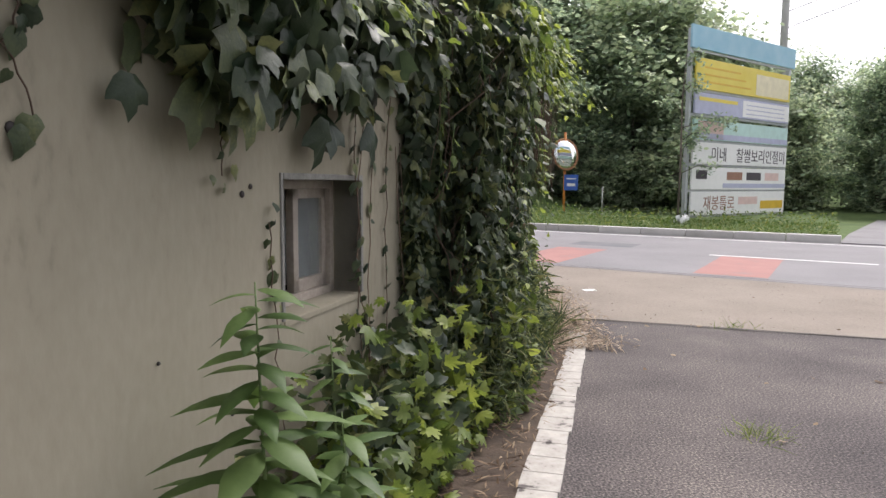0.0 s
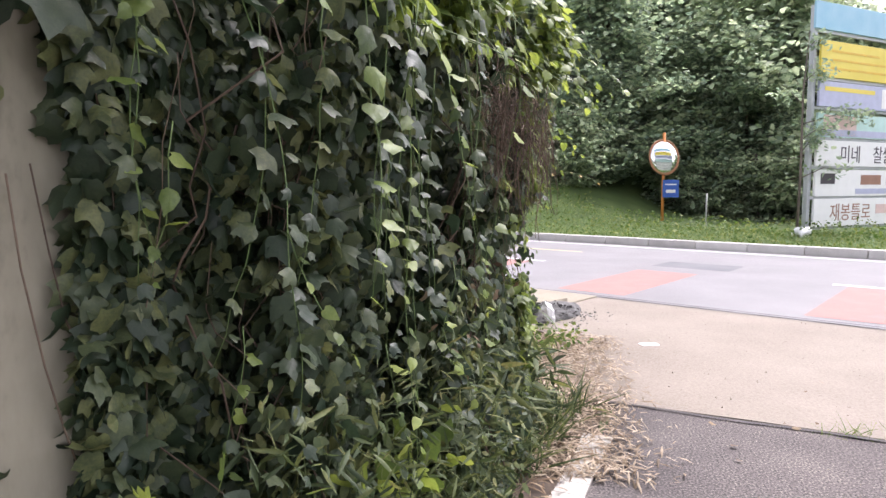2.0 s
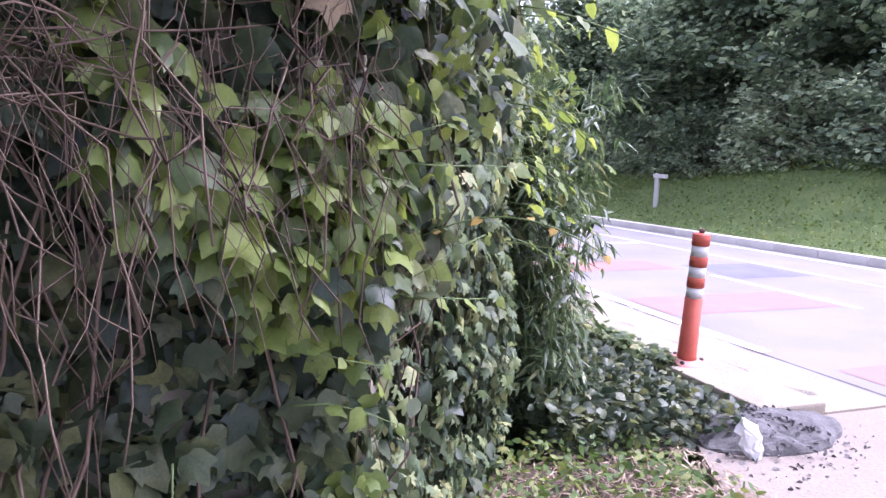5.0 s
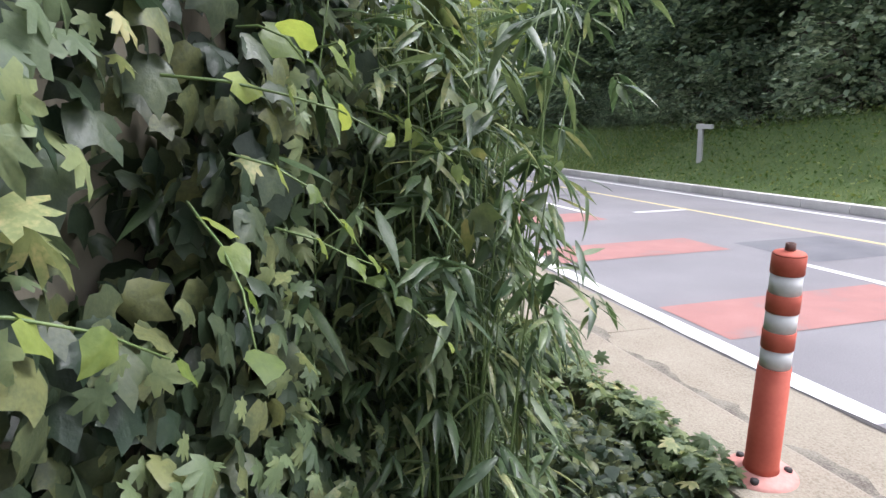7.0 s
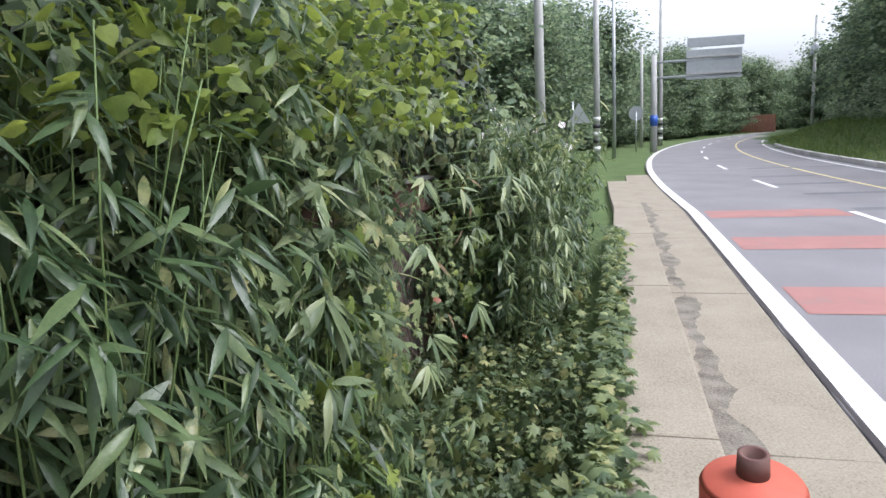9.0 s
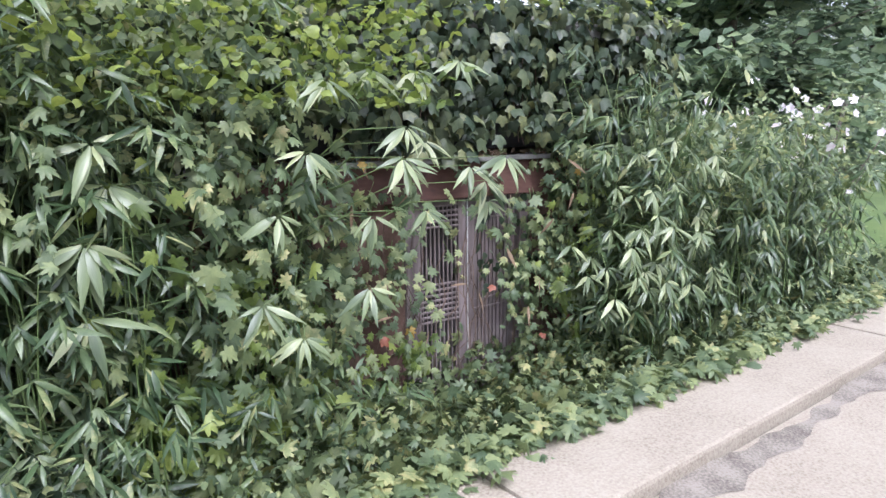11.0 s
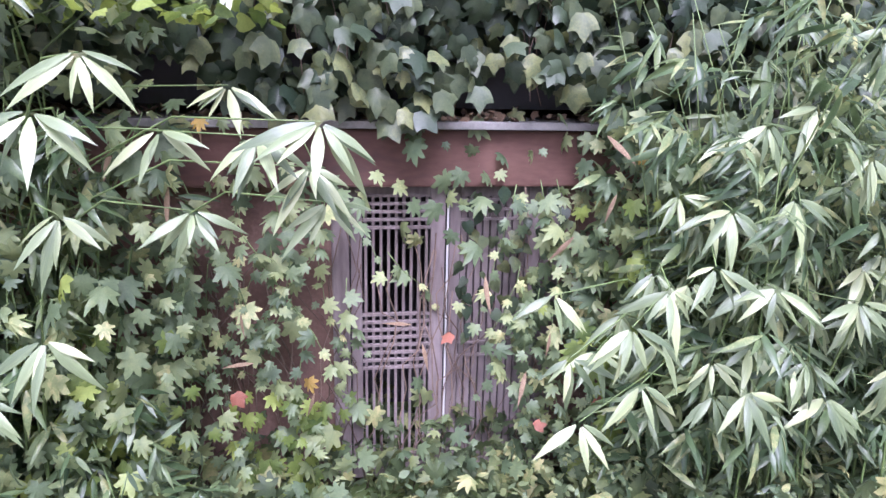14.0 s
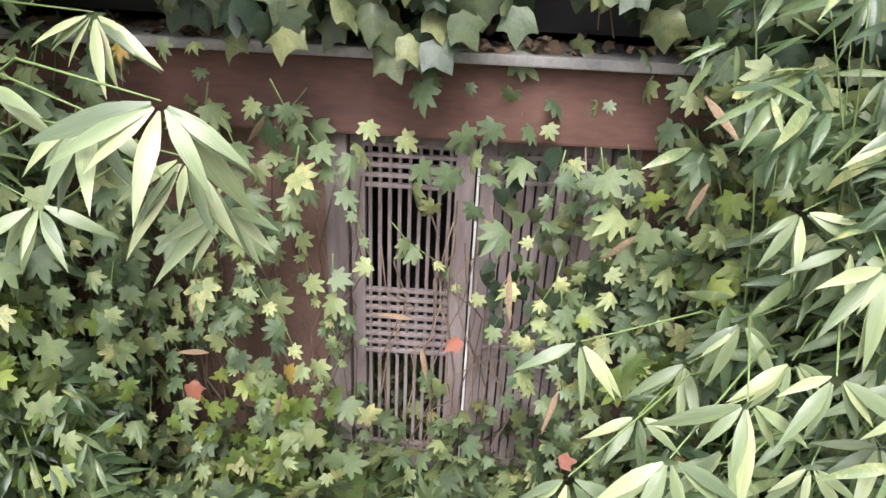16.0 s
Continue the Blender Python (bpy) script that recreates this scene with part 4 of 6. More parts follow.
def dry_tangle():
    """Dead brown vines below the roof edge near the corner."""
    t = thing("dry_vine", "tangle of dead brown vines hanging on the ivy", "vine")
    bm = bmesh.new()
    for i in range(330):
        x = rng.uniform(1.8, 2.82 if i % 3 else 2.5)
        z = rng.uniform(1.5, 1.72)
        pts = []
        dx, dz = (rng.normal(0, 0.010), rng.uniform(-0.075, -0.02)) if i % 3 else (rng.normal(0, 0.03), rng.normal(0, 0.014))
        y = side_bulge(x, z) + rng.uniform(0.02, 0.10)
        for j in range(7):
            pts.append(SIDE_M @ Vector((x, y, z)))
            x += dx + rng.normal(0, 0.022)
            z += dz + rng.normal(0, 0.02)
            y += rng.normal(0, 0.012)
        tube(bm, pts, 0.0007 + 0.0015 * rng.uniform() ** 2.5, 3)
    tagged(part("stem", bm, M_STEM, t), kind="stuff")
    loc, p = wall_points(SIDE_M, 1.3, 2.9, 0.5, 1.85, 14, 0.06, lambda x, z: side_bulge(x, z) + 0.03)
    pile = Pile()
    pile.add(p, *hang(p, SIDE_OUT, 0.2, (0.03, 0.07), 0.8))
    pile.put("foliage", IVY, M_DRYLEAF, t, "shrivelled brown leaves")
    # dry heap on the roof edge
    pile = Pile()
    k = 500
    mm = np.array(SIDE_M)
    p = np.stack([rng.uniform(1.3, 2.9, k), rng.uniform(-0.25, 0.2, k), 2.055 + rng.uniform(0, 0.05, k)], axis=1) @ mm[:3, :3].T + mm[:3, 3]
    pile.add(p, np.array([0, 0, 1.0]) + jitter(k, 0.4), jitter(k, 1), rng.uniform(0.04, 0.12, k))
    pile.put("litter", BAMBOO, M_DRYLEAF, t, "dry straw on the roof edge")


dry_tangle()


def reaching_shoot():
    """One thin runner reaching out from the corner, with a withered tip."""
    v = thing("vine_shoot", "thin vine runner reaching out with a few pale leaves", "vine")
    bm = bmesh.new()
    base = SIDE_M @ Vector((2.95, 0.12, 1.27))
    go = SIDE_DIR * 0.35 + SIDE_OUT * 0.62
    pts = [base + go * (0.62 * t) + Vector((0, 0, 0.10 * math.sin(t * 2.6) - 0.02 * t)) for t in [j / 9 for j in range(10)]]
    tube(bm, pts, 0.0016, 5)
    part("shoot", bm, M_GREENSTEM, v)
    me = template_mesh("shoot_leaf", HEART, M_YELLOWLEAF)
    for j in (2, 4, 6, 7, 9):
        leaf_objects(me, np.array([pts[j]]), np.array([[0.3, -0.5, 0.8]]), np.array([[rng.normal(0, 0.6), rng.normal(0, 0.6), -0.5]]), [rng.uniform(0.014, 0.024)], v)


reaching_shoot()


def wall_creeper():
    """Thin creeper on the bare wall by the window, with sparse leaves."""
    c = thing("creeper", "sparse creeper on the cream wall beside the window", "vine")
    pile = Pile()
    bm = bmesh.new()
    for x, z, k in ((-0.62, 0.0, 1.1), (-0.05, 0.0, 1.5), (0.08, 0.0, 1.7), (0.14, 0.0, 1.8), (0.11, 0.0, 1.6), (-1.5, 1.75, -0.5), (-0.75, 1.75, -0.6), (-0.3, 1.75, -0.45)):
        pts = []
        for j in range(22):
            pts.append(SIDE_M @ Vector((x, 0.012, z)))
            x += rng.normal(0, 0.018)
            z += k / 22
            if rng.uniform() < 0.75:
                q = SIDE_M @ Vector((x + rng.normal(0, 0.02), 0.02, z))
                pile.add(np.array(q), np.array(SIDE_OUT) + rng.normal(0, 0.25, 3), np.array([0, 0, -1.0]) + rng.normal(0, 0.4, 3), rng.uniform(0.018, 0.055))
        tube(bm, pts, 0.0022, 4)
    tagged(part("stem", bm, M_STEM, c), kind="stuff")
    pile.put("foliage", HEART, M_IVY, c)
    bm = bmesh.new()
    for x, z, r in ((-1.50, 0.52, 0.008), (-1.12, 0.76, 0.005), (-0.78, 1.13, 0.010), (-0.74, 1.15, 0.008), (-1.45, 1.25, 0.012), (-0.85, 0.55, 0.004), (-1.9, 1.0, 0.006), (-2.3, 0.7, 0.008)):
        lathe(bm, [(r, 0.001), (r * 0.9, 0.004), (r * 0.3, 0.007)], 8, SIDE_M @ Matrix.Translation((x, 0, z)) @ Matrix.Rotation(-math.pi / 2, 4, 'X'))
    one("mud_spot", bm, M_DARKHOLE, "small dark mud spots on the wall", "stain", "stuff")


wall_creeper()


# ---- low plants ----
def low_plants(name, label, category, region, count, template, mat, size, height, upright=0.6, z_of=None):
    """Low cover over a plan region given by a sampling function."""
    t = thing(name, label, category, kind="stuff")
    xy = np.array([region() for _ in range(count)])
    z0 = np.array([z_of(x, y) if z_of else 0.0 for x, y in xy])
    z = z0 + rng.uniform(0, 1, count) ** 1.2 * (height if np.isscalar(height) else np.array([height(x, y) for x, y in xy]))
    p = np.stack([xy[:, 0], xy[:, 1], z], axis=1)
    normals = np.array([[0, 0, 1.0]]) * upright + jitter(count, 0.55)
    tips = jitter(count, 1.0)
    tips[:, 2] = tips[:, 2] * 0.3 - 0.15
    soup("foliage", *leaves(template, p, normals, tips, rng.uniform(*size, count)), mat, t)
    return t


def grass(name, label, region, count, size, z_of, mat=None, lean=0.45):
    """Upright blades."""
    t = thing(name, label, "grass", kind="stuff")
    xy = np.array([region() for _ in range(count)])
    p = np.stack([xy[:, 0], xy[:, 1], np.array([z_of(x, y) for x, y in xy]) - 0.01], axis=1)
    tips = np.array([[0, 0, 1.0]]) + jitter(count, lean)
    nor = jitter(count, 1.0)
    nor[:, 2] = 0.2
    soup("foliage", *leaves(BLADE, p, nor, tips, rng.uniform(*size, count)), mat or M_GRASS, t)
    return t


def from_sn(x, y):
    return (-0.857 * x + 0.515 * y, 0.515 * x + 0.857 * y)


def z_at(x, y):
    return ground_z(*from_sn(x, y))


def in_side(x0, x1, y0, y1):
    def f():
        q = SIDE_M @ Vector((rng.uniform(x0, x1), rng.uniform(y0, y1), 0))
        return (q.x, q.y)
    return f


def in_front(x0, x1, y0, y1):
    def f():
        q = FRONT_M @ Vector((rng.uniform(x0, x1), rng.uniform(y0, y1), 0))
        return (q.x, q.y)
    return f


def in_sn(s0, s1, n0, n1):
    return lambda: road_xy(rng.uniform(s0, s1), rng.uniform(n0, n1))


low_plants("weeds", "dark creeping weeds at the foot of the wall", "weeds", in_side(-0.75, 0.9, 0.03, 0.34), 520, IVY, M_IVY, (0.04, 0.075), lambda x, y: 0.62, 0.3)
low_plants("weeds", "leafy green weeds at the foot of the wall", "weeds", in_side(-1.0, 0.6, 0.05, 0.36), 1000, HEART, M_OLIVE, (0.025, 0.065), lambda x, y: 0.55 * rng.uniform(0.3, 1.0), 0.4)
low_plants("weeds", "green weeds filling the ditch before the doors", "weeds", in_sn(4.6, 13.5, 6.0, 7.55), 6500, HOP, M_OLIVE, (0.04, 0.085), lambda x, y: 0.36 + 0.22 * noise.noise(Vector((x, y, 0))), 0.7, z_at)
low_plants("weeds", "small-leaved creepers in the ditch beside the ledge", "weeds", in_sn(4.2, 14, 6.8, 7.6), 9000, OVAL, M_HOP, (0.025, 0.05), lambda x, y: 0.44 * (1 - 0.55 * smooth(7.25, 7.6, from_sn(x, y)[1])), 0.7, z_at)
low_plants("weeds", "light green hop creepers in the ditch", "weeds", in_sn(4.6, 13.5, 6.2, 7.55), 3000, HOP, M_HOP, (0.035, 0.075), lambda x, y: 0.42, 0.7, z_at)
low_plants("creeping_weeds", "broad-leaved creepers trailing onto the ledge", "weeds", lambda: (lambda q: road_xy(q, 7.58 + drift(q, 7.6) + abs(rng.normal(0, 0.08))))(rng.uniform(4.6, 13)), 2600, HOP, M_HOP, (0.035, 0.085), 0.09, 1.4, lambda x, y: 0.085)
low_plants("ground_ivy", "low dark green ivy mound by the ledge", "ground ivy", in_sn(3.55, 5.5, 6.2, 7.62), 5200, HEART, M_IVY, (0.035, 0.065), lambda x, y: 0.30 * (1 - 0.6 * smooth(7.15, 7.55, from_sn(x, y)[1])), 1.0, lambda x, y: max(-0.05, z_at(x, y)))
low_plants("weeds", "small weeds among dead leaves by the corner", "weeds", in_sn(2.7, 3.7, 5.3, 6.7), 1500, OVAL, M_GRASS, (0.025, 0.06), lambda x, y: 0.16, 0.8, lambda x, y: 0.0)
low_plants("leaf_litter", "dry straw and dead leaves by the house corner", "dead leaves", in_sn(2.5, 3.7, 5.2, 6.9), 2800, BAMBOO, M_STRAW, (0.03, 0.085), 0.03, 3.0, lambda x, y: 0.02)
low_plants("bamboo_grass", "low olive bamboo grass at the foot of the ivy", "bamboo grass", in_side(1.9, 3.0, 0.12, 0.36), 1100, BAMBOO, M_OLIVE, (0.09, 0.18), lambda x, y: 0.62 * rng.uniform(0.2, 1), 0.7)
low_plants("leaf_litter", "dry brown leaves and straw on the ground", "dead leaves", lambda: (0.66 + 0.12 * rng.normal() + rng.uniform(0, 0.5), rng.uniform(4.5, 7.3)), 5600, BAMBOO, M_STRAW, (0.03, 0.085), 0.02, 3.5, lambda x, y: 0.02)
low_plants("leaf_litter", "dead leaves at the foot of the ivy", "dead leaves", in_side(-0.4, 2.8, 0.22, 0.62), 800, BAMBOO, M_DRYLEAF, (0.03, 0.08), 0.025, 2.0, lambda x, y: 0.02)
grass("grass", "tufts of long grass and bamboo grass by the corner", lambda: (lambda q: (q.x, q.y))(SIDE_M @ Vector((rng.uniform(2.0, 3.3), rng.uniform(0.12, 0.45), 0))), 520, (0.12, 0.34), lambda x, y: 0.0, M_OLIVE, 0.7)
grass("grass", "short grass on the far verge", in_sn(0.1, 22, FAR_KERB + 0.1, 20.5), 30000, (0.08, 0.2), z_at)


def far_bank():
    s = rng.uniform(20, 62)
    return road_xy(s, rng.uniform(FAR_KERB + 0.1, 20.5) + bend(s))


grass("grass", "long grass on the bank along the curve", far_bank, 16000, (0.2, 0.5), z_at)
low_plants("verge_weeds", "broad-leaved weeds on the far grass bank", "weeds", in_sn(0.1, 24, FAR_KERB + 0.8, 21), 9000, OVAL, M_GRASS, (0.05, 0.11), lambda x, y: 0.12 + 0.25 * smooth(17.0, 19.5, from_sn(x, y)[1]), 0.8, z_at)
grass("grass", "rough grass beyond the end of the ledge", in_sn(19.5, 34, 3.5, 7.6), 7000, (0.15, 0.4), z_at)
grass("grass", "small weed tuft in the driveway crack", lambda: (2.34 + rng.normal(0, 0.09), 5.27 + rng.normal(0, 0.03)), 70, (0.05, 0.12), lambda x, y: 0.0, None, 0.9)
grass("grass", "small yellow-green weed on the asphalt", lambda: (1.465 + rng.normal(0, 0.06), 2.954 + rng.normal(0, 0.05)), 130, (0.06, 0.12), lambda x, y: 0.0, M_IVY_TOP, 1.2)


def weed_plant(x, y, h, count, size, label):
    """An upright weed: stalk with long toothed leaves, each its own mesh object."""
    w = thing("weed_plant", label, "weed", (x, y, 0.0))
    bm = bmesh.new()
    tube(bm, [(0, 0, 0), (0.02, 0.01, h * 0.5), (0.0, 0.03, h)], [0.007, 0.005, 0.002], 6)
    part("stalk", bm, M_GREENSTEM, w)
    me = template_mesh("weed_leaf", WEED, M_WEED_ONE)
    for i in range(count):
        t = 0.15 + 0.85 * i / count
        a = i * 2.4 + rng.normal(0, 0.2)
        s = size * (1.15 - 0.75 * t) * rng.uniform(0.8, 1.2)
        d = np.array([[math.cos(a), math.sin(a), 0.25 + 0.5 * t]])
        leaf_objects(me, np.array([[0.01, 0.01, h * t]]), np.array([[0, 0, 1.0]]) - d * 0.3 + rng.normal(0, 0.1, (1, 3)), d, [s], w)


low_plants("weeds", "yellow-green bindweed leaves low before the ivy", "weeds", in_side(0.75, 1.5, 0.30, 0.5), 130, HEART, M_IVY_TOP, (0.04, 0.075), lambda x, y: 0.6, 0.5)
low_plants("weeds", "feathery dark weeds at the foot of the ivy", "weeds", in_side(0.6, 1.9, 0.25, 0.5), 2800, BAMBOO, M_OLIVE, (0.04, 0.09), lambda x, y: 0.85 * rng.uniform(0.4, 1), 0.4)
low_plants("weeds", "mid-green hop creepers climbing below the window", "weeds", in_side(-0.72, 0.5, 0.02, 0.24), 520, HOP, M_OLIVE, (0.03, 0.065), lambda x, y: 0.8 * rng.uniform(0.3, 1), 0.25)
low_plants("weeds", "light green creeper leaves below the window", "weeds", in_side(-0.75, 0.6, 0.12, 0.40), 430, HOP, M_IVY_TOP, (0.035, 0.075), lambda x, y: 0.8 * rng.uniform(0.3, 1), 0.35)
q = SIDE_M @ Vector((-1.12, 0.24, 0))
weed_plant(q.x, q.y, 0.95, 66, 0.25, "tall leafy green weed against the cream wall")
q = SIDE_M @ Vector((-0.95, 0.36, 0))
weed_plant(q.x, q.y, 0.62, 34, 0.24, "leafy green weed beside the wall")
q = SIDE_M @ Vector((-0.72, 0.22, 0))
weed_plant(q.x, q.y, 0.74, 34, 0.18, "leafy green weed below the window")
q = SIDE_M @ Vector((-1.35, 0.30, 0))
weed_plant(q.x, q.y, 0.5, 28, 0.27, "low broad-leaved weed against the wall")


# ---- bamboo in front of the house ----
def bamboo_clump(label, region, stems, height, spread_out, big=1.0, lean=(0, 0)):
    """Thin culms with side twigs that carry fans of long leaves."""
    b = thing("bamboo", label, "bamboo")
    bm = bmesh.new()
    pile = Pile()
    for i in range(stems):
        x, y = region()
        z = z_at(x, y)
        h = (height(x, y) if callable(height) else height) * rng.uniform(0.55, 1.08) - z
        lx, ly = rng.normal(lean[0], spread_out), rng.normal(lean[1], spread_out)

        def on(t):
            return np.array([x + lx * t * t * h, y + ly * t * t * h, z + h * t * (1 - 0.12 * t)])
        tube(bm, [on(j / 5) for j in range(6)], [0.006 * (1 - 0.7 * j / 5) for j in range(6)], 4)
        for k in range(rng.integers(10, 15)):
            base = on(rng.uniform(0.12, 1.0))
            a = rng.uniform(0, math.tau)
            end = base + np.array([math.cos(a), math.sin(a), 0.25]) * rng.uniform(0.08, 0.26)
            c = rng.integers(4, 9)
            for q in range(c):
                da = a + (q - (c - 1) / 2) * 0.5 + rng.normal(0, 0.12)
                d = np.array([math.cos(da), math.sin(da), rng.uniform(-0.55, 0.12)])
                pile.add(end + rng.normal(0, 0.015, 3), np.array([0.20, 0.35, 1.0]) + rng.normal(0, 0.3, 3) + 0.3 * d, d, rng.uniform(0.075, 0.155) * big)
    tagged(part("culm", bm, M_GREENSTEM, b), kind="stuff")
    pile.put("foliage", WIDE_BAMBOO, M_BAMBOO, b)
    return b


def hedge_height(x, y):
    s, n = from_sn(x, y)
    return 2.25 - 1.0 * smooth(8.0, 10.8, s) + 0.2 * noise.noise(Vector((x * 1.2, y * 1.2, 4)))


bamboo_clump("dense green bamboo thicket before the house corner", in_front(-3.75, -2.0, 0.05, 0.75), 230, hedge_height, 0.07)
bamboo_clump("thin bamboo among the hop vines", in_front(-2.2, -1.3, 0.05, 0.5), 34, 1.7, 0.08)
bamboo_clump("bamboo thicket beside the lattice doors", in_front(0.75, 3.1, 0.0, 0.75), 210, hedge_height, 0.10)
bamboo_clump("low young bamboo in the ditch", in_sn(4.9, 6.9, 5.9, 6.9), 32, 0.42, 0.25, 0.8)
bamboo_clump("low young bamboo in the ditch", in_sn(8.7, 9.8, 5.9, 6.9), 22, 0.42, 0.25, 0.8)
low_plants("hedge_top", "broad yellow-green leaves topping the bamboo hedge", "leaves", in_front(-3.3, -0.6, 0.15, 0.9), 2300, HEART, M_IVY_TOP, (0.03, 0.06), 0.62, 0.7, lambda x, y: 1.5)
low_plants("hedge_top", "broad mid-green leaves topping the bamboo hedge", "leaves", in_front(-3.3, -1.5, 0.1, 0.8), 1800, OVAL, M_HOP, (0.03, 0.06), 0.8, 0.6, lambda x, y: 1.25)
low_plants("hedge_top", "broad mid-green leaves among the roadside bamboo", "leaves", in_front(0.9, 3.0, 0.2, 0.85), 800, OVAL, M_HOP, (0.035, 0.07), 0.55, 0.6, lambda x, y: 0.9)


def spray_group(label, nodes, root):
    """Bamboo shoots that reach out over the ditch, each ending in a fan of drooping leaves."""
    b = thing("bamboo", label, "bamboo")
    me = template_mesh("bamboo_leaf", WIDE_BAMBOO, M_BAMBOO_ONE)
    bm = bmesh.new()
    for x, y, z, s in nodes:
        node = FRONT_M @ Vector((x, y, z))
        foot = FRONT_M @ Vector((root + rng.normal(0, 0.12), 0.35 + rng.normal(0, 0.08), z - 0.25))
        mid = foot.lerp(node, 0.55) + Vector((0, 0, 0.10))
        tube(bm, [FRONT_M @ Vector((root + rng.normal(0, 0.1), 0.3, DITCH + 0.02)), foot, mid, node], [0.005, 0.004, 0.003, 0.0015], 5)
        c = int(rng.integers(6, 10))
        for q in range(c):
            a = (q - (c - 1) / 2) / c * 3.3 + rng.normal(0, 0.28)
            d = FRONT_DIR * (-math.sin(a)) + Vector((0, 0, -math.cos(a) * 0.85 - 0.18)) + FRONT_OUT * rng.uniform(0.15, 0.7)
            nor = FRONT_OUT * 0.8 + Vector((0, 0, 0.75)) + Vector(rng.normal(0, 0.22, 3))
            leaf_objects(me, np.array([node + d * 0.012]), np.array([nor]), np.array([d]), [s * rng.uniform(0.45, 0.92)], b)
    tagged(part("culm", bm, M_GREENSTEM, b), kind="stuff")


spray_group("bamboo shoots with drooping bright leaves before the beam", [(-0.47, 1.02, 1.26, 0.23), (-0.50, 0.9, 1.14, 0.2), (-0.46, 0.85, 1.04, 0.19), (-0.62, 0.95, 1.22, 0.2), (-0.80, 0.85, 1.02, 0.18), (-0.88, 0.80, 1.22, 0.19), (-0.98, 1.0, 1.40, 0.2), (-1.1, 0.9, 1.02, 0.2), (-1.05, 1.1, 1.28, 0.19), (-1.15, 0.95, 0.72, 0.2), (-0.72, 0.7, 1.33, 0.17), (-1.35, 0.8, 1.3, 0.2), (-0.45, 0.6, 1.72, 0.2), (-0.7, 0.6, 1.66, 0.2), (-1.0, 0.7, 1.65, 0.2), (-1.25, 0.8, 1.6, 0.2), (-2.14, 0.75, 1.36, 0.26), (-2.2, 0.8, 1.0, 0.27), (-2.22, 0.8, 0.72, 0.26), (-2.44, 0.8, 0.25, 0.24), (-2.1, 0.7, 1.2, 0.24), (-1.5, 0.85, 1.05, 0.2), (-1.6, 0.9, 0.7, 0.2), (-1.4, 0.8, 0.5, 0.19)], -1.35)
spray_group("bamboo shoots with drooping bright leaves beside the doors", [(0.22, 0.72, 0.72, 0.16), (0.16, 1.05, 0.66, 0.16), (0.30, 1.10, 0.76, 0.17), (0.18, 1.10, 0.50, 0.16), (0.38, 0.7, 0.52, 0.17), (0.42, 1.05, 0.84, 0.18), (0.5, 0.6, 0.6, 0.17), (0.34, 1.1, 0.6, 0.18), (0.46, 0.95, 0.66, 0.18), (0.54, 1.05, 0.90, 0.18), (0.55, 0.7, 0.78, 0.18), (0.66, 0.9, 1.02, 0.18), (0.75, 0.6, 0.9, 0.18), (0.80, 0.8, 1.25, 0.18), (0.85, 0.9, 1.05, 0.19), (0.95, 0.8, 1.3, 0.19), (0.8, 0.95, 0.8, 0.19), (1.0, 0.7, 1.0, 0.2)] + [(rng.uniform(0.55, 1.4), rng.uniform(0.45, 0.95), rng.uniform(0.2, 1.25), rng.uniform(0.15, 0.19)) for _ in range(34)], 0.95)


